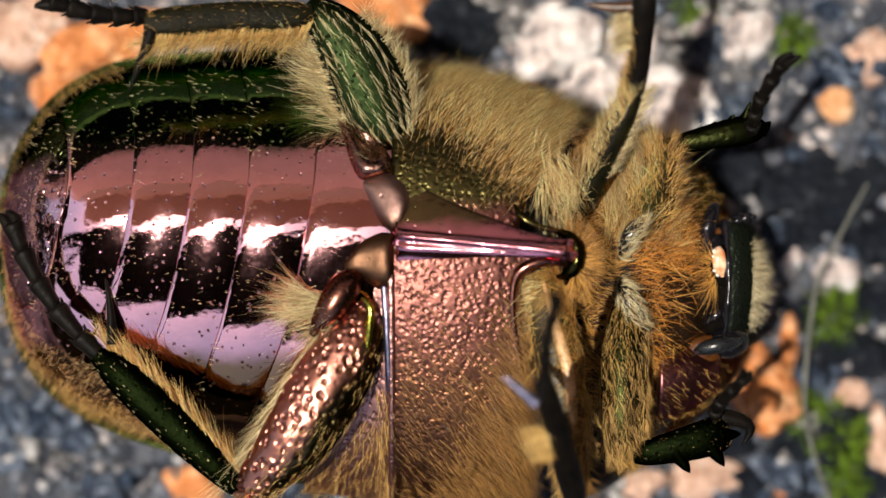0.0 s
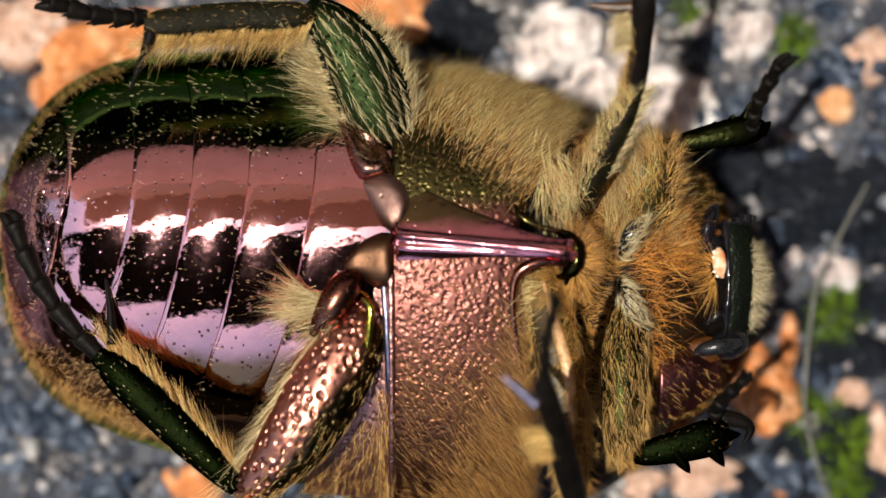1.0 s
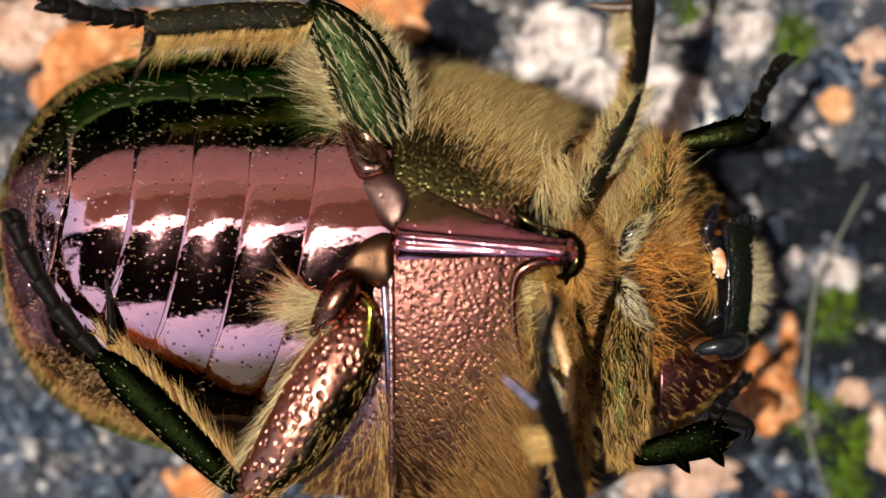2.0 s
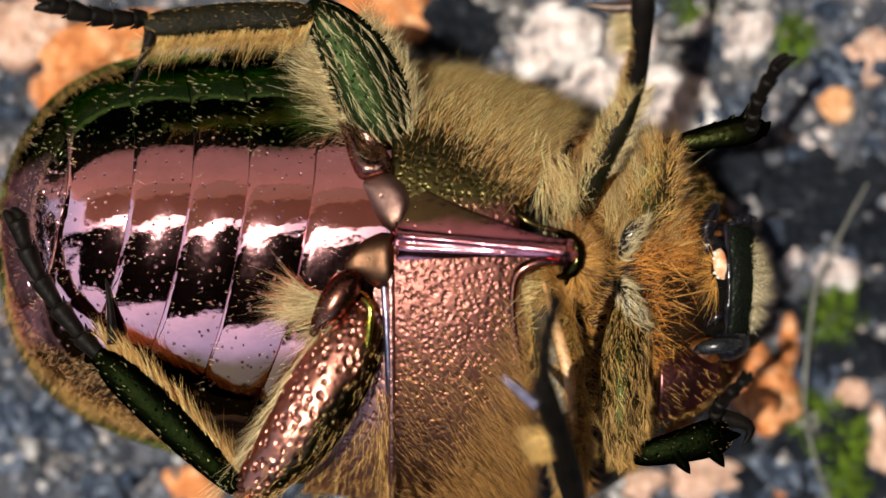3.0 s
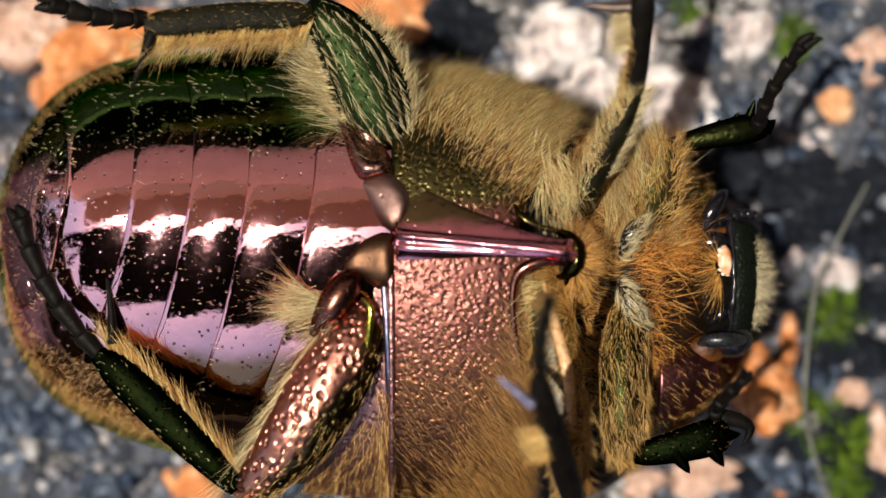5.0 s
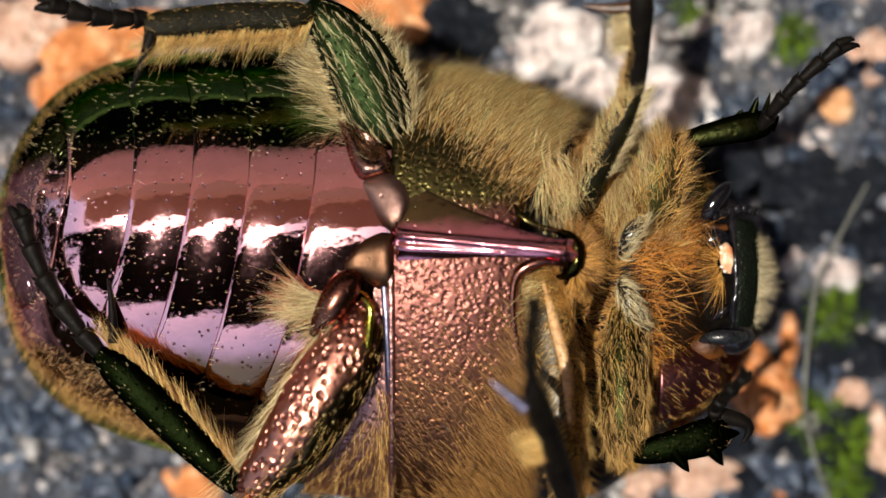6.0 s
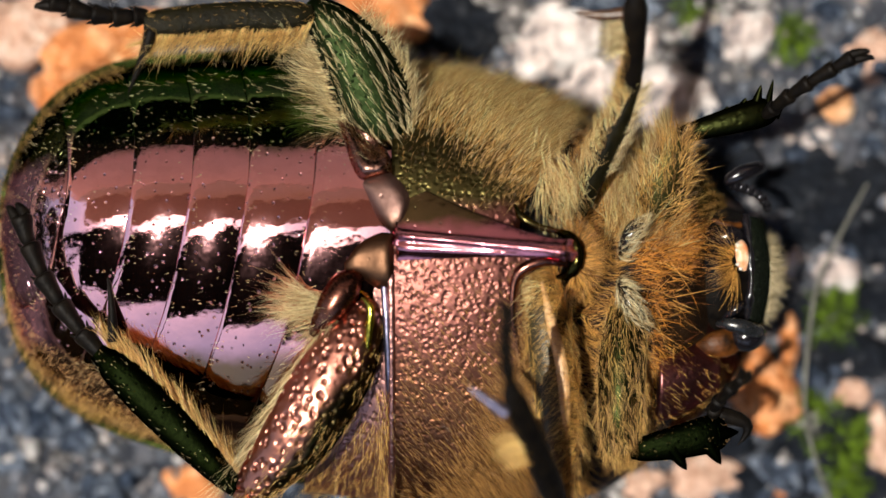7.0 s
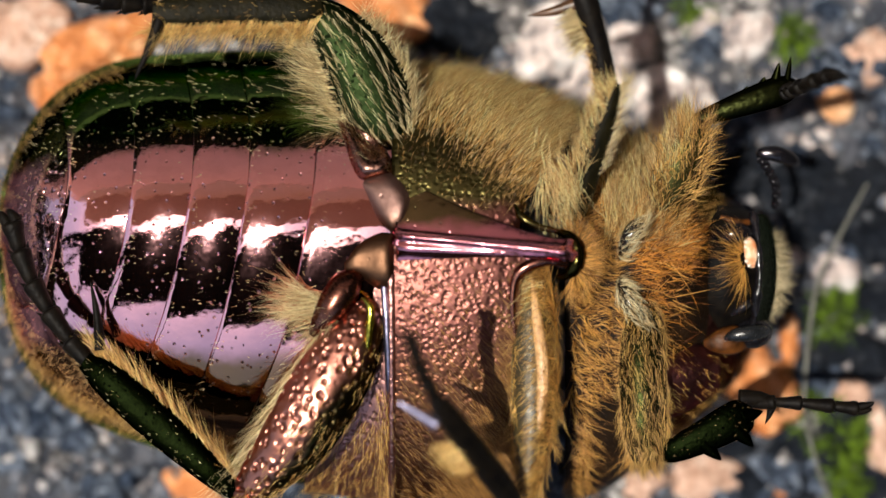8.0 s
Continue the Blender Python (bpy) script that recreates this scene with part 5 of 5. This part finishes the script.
part("eye", Limb([(7.43, -2.66, 5.2, 0.05, 0.05), (7.47, -2.61, 5.6, 0.32, 0.3), (7.75, -2.54, 5.8, 0.44, 0.42), (8.09, -2.52, 5.6, 0.32, 0.3), (8.27, -2.52, 5.2, 0.05, 0.05)]).mesh(22, 20), M_BLACK, head, "glossy black domed eye")
part("palp", Limb([(7.1, -2.04, 5.8, 0.05, 0.05), (7.23, -1.92, 5.95, 0.12, 0.12), (7.43, -1.76, 6.05, 0.14, 0.13), (7.63, -1.64, 6, 0.05, 0.05)]).mesh(16, 12), M_BLACK, head, "glossy black feeler palp")
club_d = part("antenna", Limb([(8.09, -2.49, 5.9, 0.06, 0.06), (7.85, -2.42, 6.3, 0.16, 0.15), (7.42, -2.32, 6.5, 0.21, 0.18), (6.98, -2.26, 6.4, 0.17, 0.15), (6.76, -2.3, 6.2, 0.06, 0.06)]).mesh(22, 14), M_CLUB, head, "satin black oval antenna club", pivot=(8.09, -2.49, 5.9))
chain = bead_chain([(8.57, 0.88, 5.3), (8.3, 1.31, 5.6), (7.85, 1.58, 5.9), (7.37, 1.79, 6.1)], 0.15, 7)
club_u = part("antenna", join(*chain, Limb([(7.21, 1.82, 6.1, 0.06, 0.06), (7.32, 1.94, 6.2, 0.17, 0.15), (7.73, 2.07, 6.3, 0.22, 0.18), (8.21, 2.12, 6.2, 0.17, 0.14), (8.41, 2.09, 6.1, 0.05, 0.05)]).mesh(20, 14)), M_BLACK, head, "glossy black beaded antenna with an oval club", pivot=(8.57, 0.88, 5.3))
part("jaw", Limb([(6.6, 0.14, 5.7, 0.1, 0.1), (6.91, 0.14, 6.0, 0.3, 0.25), (7.32, 0.18, 6.1, 0.28, 0.25), (7.63, 0.14, 6.0, 0.08, 0.08)]).mesh(16, 12), M_BLACK, head, "black jaw")
M_MAROON = chitin("maroon_cuticle", (0.22, 0.085, 0.085), (0.22, 0.085, 0.085), 0, 1, rough=0.36, pits=5.0, pit_depth=0.01, pit_size=0.4, fine=0.01)


def cheek(U, V):
    """The bulging side of the neck shield below the head."""
    x = 5.83 + 1.73 * U
    top, low = -2.42 - 0.25 * U, -4.67 + 0.74 * U ** 1.5
    return np.stack([x, top + (low - top) * V, 5.7 + 0.9 * np.sin(np.pi * np.clip(V * 0.8 + 0.1, 0, 1)) * (1 - 0.5 * U ** 3) - 0.4 * U], -1)


cheek_plate = part("neck_cheek", sheet(cheek, np.linspace(0, 1, 24), np.linspace(0, 1, 24), 0.3), M_MAROON, beetle, "maroon bulging cheek of the neck shield")
n = 110
U, V = RNG.uniform(0, 1, n) ** 1.3, RNG.uniform(0.02, 0.98, n)
part("hair", fur(cheek(U, V), np.tile([0, 0, 1.0], (n, 1)), (0.7, -0.5, 0), 0.3, 0.25, 0.006, 0.2, 0.3), M_HONEY, cheek_plate, "sparse golden hair")
shield = Arch([(3.67, 3.89, 3.73, -6.91, -0.45, 2, 5.2), (5.18, 5.54, 3.31, -6.5, -0.6, 2, 5.6), (6.73, 7.16, 2.56, -5.16, -0.76, 2.2, 5.6), (7.71, 8.11, 1.49, -4.07, -0.84, 2.5, 5.2), (8.19, 8.5, 0.67, -3.41, -0.93, 2.6, 4.6)])
neck = part("neck_shield", sheet(shield.at, np.linspace(shield.rows[0, 0], shield.rows[-1, 0], 24), np.linspace(-0.98, 0.98, 40), 0.2), M_BREAST, beetle, "coppery green edge of the neck shield")
n = 700
X, V = RNG.uniform(5.6, 7.67, n), RNG.choice([-1, 1], n) * RNG.uniform(0.5, 0.95, n)
part("hair", fur(shield.at(X, V), shield.normal(X, V), np.stack([0.6 + 0 * V, np.sign(V) * 0.4, 0 * V], -1), 0.3, 0.4, 0.010, 0.2, 0.2), M_GOLD, neck, "sparse golden hair")


# ---- movement ----
def swing(a, b, a2, b2):
    """The pose that carries a segment from a-b to a2-b2, its joint at a."""
    a, b, a2, b2 = (Vector(p) for p in (a, b, a2, b2))
    return Matrix.Translation(a2 * MM) @ (b - a).rotation_difference(b2 - a2).to_matrix().to_4x4()


def limb_rows(rest, spots):
    return [(t, swing(*rest, a, b)) for t, a, b in spots]


def foot_rows(shin_rest, shin_spots, foot_rest, ways):
    """Poses of a foot that rides on the end of its shin, from the direction that it has at each time."""
    out = []
    for (t, a, b), (a2, b2) in zip(shin_spots, ways):
        m = swing(*shin_rest, a, b)
        world = (Vector(foot_rest[1]) - Vector(foot_rest[0])).rotation_difference(Vector(b2) - Vector(a2))
        joint = m @ ((Vector(foot_rest[0]) - Vector(shin_rest[0])) * MM)
        out.append((t, Matrix.Translation(joint) @ world.to_matrix().to_4x4()))
    return out


def motions():
    walk(head, [(t, Matrix.Translation((Vector(HEAD) + Vector((dx, dy, 0))) * MM) @ pose(0, 0, 0, 0, r, 0)) for t, dx, dy, r in (
        (0.0, 0, 0, 0), (1.0, 0, -0.03, 0), (3.0, 0, -0.06, 0.3), (3.5, 0, -0.08, 2.2), (4.5, 0, -0.03, 2.5),
        (6.0, 0, 0.1, 3.4), (6.5, 0.02, 0.07, 7.2), (7.0, 0.05, 0.17, 10), (7.5, 0.08, 0.2, 12), (8.0, 0.12, 0.25, 13))])
    up, low = Vector(PIVOT[club_u.name]) - Vector(HEAD), Vector(PIVOT[club_d.name]) - Vector(HEAD)
    walk(club_u, [(t, Matrix.Translation(up * MM) @ pose(0, 0, 0, 0, 0, a)) for t, a in (
        (0.0, 66), (3.0, 62), (3.5, 56), (4.5, 52), (5.8, 44), (6.5, 32), (7.0, 10), (7.5, 3), (8.0, -24))])
    walk(club_d, [(t, Matrix.Translation(low * MM) @ pose(0, 0, 0, 0, 0, a)) for t, a in (
        (0.0, 22), (3.0, 18), (4.5, 12), (6.0, 12), (6.5, 10), (7.0, -4), (7.5, -8), (7.8, 0), (8.0, 16))])
    # front leg, upper side
    spots = [(0.0, (5.77, 2.71, 6.6), (8.49, 3.31, 6.6)), (3.0, (5.77, 2.71, 6.6), (8.49, 3.31, 6.6)), (4.0, (5.78, 2.71, 6.6), (8.51, 3.31, 6.6)), (4.5, (5.84, 2.74, 6.6), (8.57, 3.34, 6.6)),
             (4.7, (5.86, 2.74, 6.6), (8.57, 3.34, 6.6)), (5.8, (5.99, 2.8, 6.6), (8.57, 3.41, 6.6)), (6.5, (6.02, 2.83, 6.6), (8.6, 3.47, 6.6)), (7.0, (6.14, 3.01, 6.6), (8.57, 3.71, 6.6)),
             (7.5, (6.24, 3.1, 6.6), (8.57, 3.87, 6.6)), (8.0, (6.72, 3.44, 6.6), (8.81, 4.21, 6.6))]
    walk(shin_fu, limb_rows(shin_fu_rest, spots))
    walk(foot_fu, foot_rows(shin_fu_rest, spots, foot_fu_rest, [((8.44, 3.51, 6.9), e) for e in (
        (8.85, 5.17, 9.4), (8.72, 5.11, 9.4), (8.77, 5.15, 9.4), (9.04, 5.46, 9.1), (9.12, 5.51, 9.1), (10.44, 6.01, 7.8), (10.89, 5.41, 7.8), (10.54, 4.96, 8.6), (10.6, 4.51, 9.1), (9.19, 3.77, 10.4))]))
    walk(thigh_fu, limb_rows(thigh_fu_rest, [(t, (5.6 + 0.5 * (a[0] - 5.77), 0.17 + 0.85 * (a[1] - 2.71), 6.0), (a[0], a[1], 7.4)) for t, a, b in spots]))
    # front leg, lower side
    spots = [(0.0, (4.99, -5.41, 6.8), (7.7, -4.88, 6.8)), (3.0, (4.99, -5.43, 6.8), (7.67, -4.91, 6.8)), (6.0, (4.96, -5.38, 6.8), (7.63, -4.87, 6.8)), (7.0, (4.91, -5.29, 6.8), (7.6, -4.84, 6.8)),
             (7.5, (5.07, -5.29, 6.8), (7.78, -4.78, 6.8)), (7.8, (5.37, -5.34, 6.8), (8.16, -4.63, 6.8)), (8.0, (5.74, -5.41, 6.8), (8.53, -4.21, 6.8))]
    walk(shin_fd, limb_rows(shin_fd_rest, spots))
    walk(foot_fd, foot_rows(shin_fd_rest, spots, foot_fd_rest, [((7.27, -4.61, 7), e) for e in (
        (7.6, -3.2, 9.9), (7.6, -3.2, 9.9), (7.62, -3.2, 9.9), (7.62, -3.25, 9.9), (7.72, -3.3, 9.7), (8.96, -3.62, 8.6), (10.76, -4.69, 7.4))]))
    walk(thigh_fd, limb_rows(thigh_fd_rest, [(0.0, *thigh_fd_rest), (6.5, *thigh_fd_rest), (7.0, (4.96, -1.17, 6.6), (4.75, -5.44, 7)), (7.5, (4.96, -1.2, 6.6), (4.78, -5.44, 7)), (7.8, (5.15, -1.26, 6.6), (5.02, -5.51, 7)), (8.0, (5.39, -1.35, 6.6), (5.44, -5.62, 7))]))
    # middle leg, upper side
    spots = [(0.0, *shin_mu_rest), (4.5, (4.92, 3.96, 8.4), (4.99, 6.52, 10)), (6.0, (4.92, 3.96, 8.4), (4.95, 6.45, 10)), (6.5, (4.91, 3.99, 8.4), (4.88, 6.22, 10.2)), (7.0, (4.83, 4.03, 8.4), (4.75, 6.2, 10.3)),
             (7.5, (4.69, 4.0, 8.4), (4.48, 6.1, 10.4)), (7.8, (4.47, 3.93, 8.4), (3.96, 6.63, 10.2)), (8.0, (4.32, 3.9, 8.4), (3.5, 6.85, 8.8))]
    walk(shin_mu, limb_rows(shin_mu_rest, spots))
    walk(foot_mu, foot_rows(shin_mu_rest, spots, foot_mu_rest, [foot_mu_rest] * len(spots)))
    walk(thigh_mu, limb_rows(thigh_mu_rest, [(t, (3.46, 0.84, 7.2), a) for t, a, b in spots]))
    # middle leg, lower side
    spots = [(0.0, *shin_md_rest), (3.0, (3.39, -6.48, 9), (2.42, -3.36, 12.4)), (4.5, (3.38, -6.48, 9), (2.39, -3.36, 12.4)), (6.0, (3.23, -6.48, 9), (2.19, -3.5, 12.4)), (6.5, (3.16, -6.48, 9), (2.09, -3.61, 12.4)), (7.0, (2.94, -6.48, 9), (1.72, -3.64, 12.4)),
             (7.5, (2.54, -6.48, 9), (1.05, -3.59, 12.4)), (7.8, (2.16, -6.48, 9), (0.4, -3.78, 12.3)), (8.0, (1.82, -6.45, 9), (0.15, -4.01, 12.2))]
    walk(shin_md, limb_rows(shin_md_rest, spots))
    walk(foot_md, foot_rows(shin_md_rest, spots, foot_md_rest, [((2.44, -3.34, 12.5), e) for e in (
        (2.57, -1.2, 14.6), (2.57, -1.2, 14.6), (2.56, -1.2, 14.6), (2.35, -1.2, 14.6), (2.3, -1.2, 14.6), (2.22, -1.2, 14.6), (2.07, -1.23, 14.6), (2.02, -1.27, 14.6), (1.72, -1.53, 14.8))]))
    walk(thigh_md, limb_rows(thigh_md_rest, [(0.0, *thigh_md_rest), (6.0, (2.69, -0.88, 7.6), (3.2, -6, 8.2)), (7.0, (2.64, -0.88, 7.6), (3.02, -6, 8.2)), (7.5, (2.49, -0.85, 7.6), (2.73, -6, 8.2)), (7.8, (2.39, -0.82, 7.6), (2.4, -6, 8.2)), (8.0, (2.39, -0.8, 7.6), (2.21, -6, 8.2))]))
    # hind legs
    spots = [(0.0, *shin_hd_rest), (4.5, (-5.33, -6.31, 7.58), (-9.01, -2.86, 7.4)), (6.5, (-5.35, -6.31, 7.58), (-9.04, -2.76, 7.4)), (7.0, (-5.38, -6.31, 7.58), (-9.1, -2.71, 7.4)), (7.5, (-5.44, -6.31, 7.58), (-9.27, -2.66, 7.4)), (8.0, (-5.52, -6.34, 7.58), (-9.47, -2.91, 7.4))]
    walk(shin_hd, limb_rows(shin_hd_rest, spots))
    walk(foot_hd, foot_rows(shin_hd_rest, spots, foot_hd_rest, [(foot_hd_rest[0], e) for e in (
        foot_hd_rest[1], (-11.18, 0.69, 7.11), (-11.12, 0.69, 7.11), (-11.15, 0.69, 7.11), (-11.21, 0.74, 7.11), (-11.23, 1.06, 7.11))]))
    spots = [(0.0, *shin_rest), (3.5, (-3.55, 6.13, 7.6), (-7.65, 5.85, 8.2)), (6.5, (-3.55, 6.13, 7.6), (-7.67, 5.85, 8.2)), (7.0, (-3.55, 6.13, 7.6), (-7.65, 5.9, 8.2)), (7.5, (-3.47, 6.19, 7.6), (-7.61, 6.06, 8.2)), (8.0, (-3.32, 6.28, 7.6), (-7.54, 6.2, 8.2))]
    walk(shin_hu, limb_rows(shin_rest, spots))
    walk(foot_hu, foot_rows(shin_rest, spots, foot_hu_rest, [(foot_hu_rest[0], e) for e in (
        foot_hu_rest[1], foot_hu_rest[1], foot_hu_rest[1], foot_hu_rest[1], (-10.07, 6.42, 8.6), (-9.95, 6.49, 8.6))]))


motions()
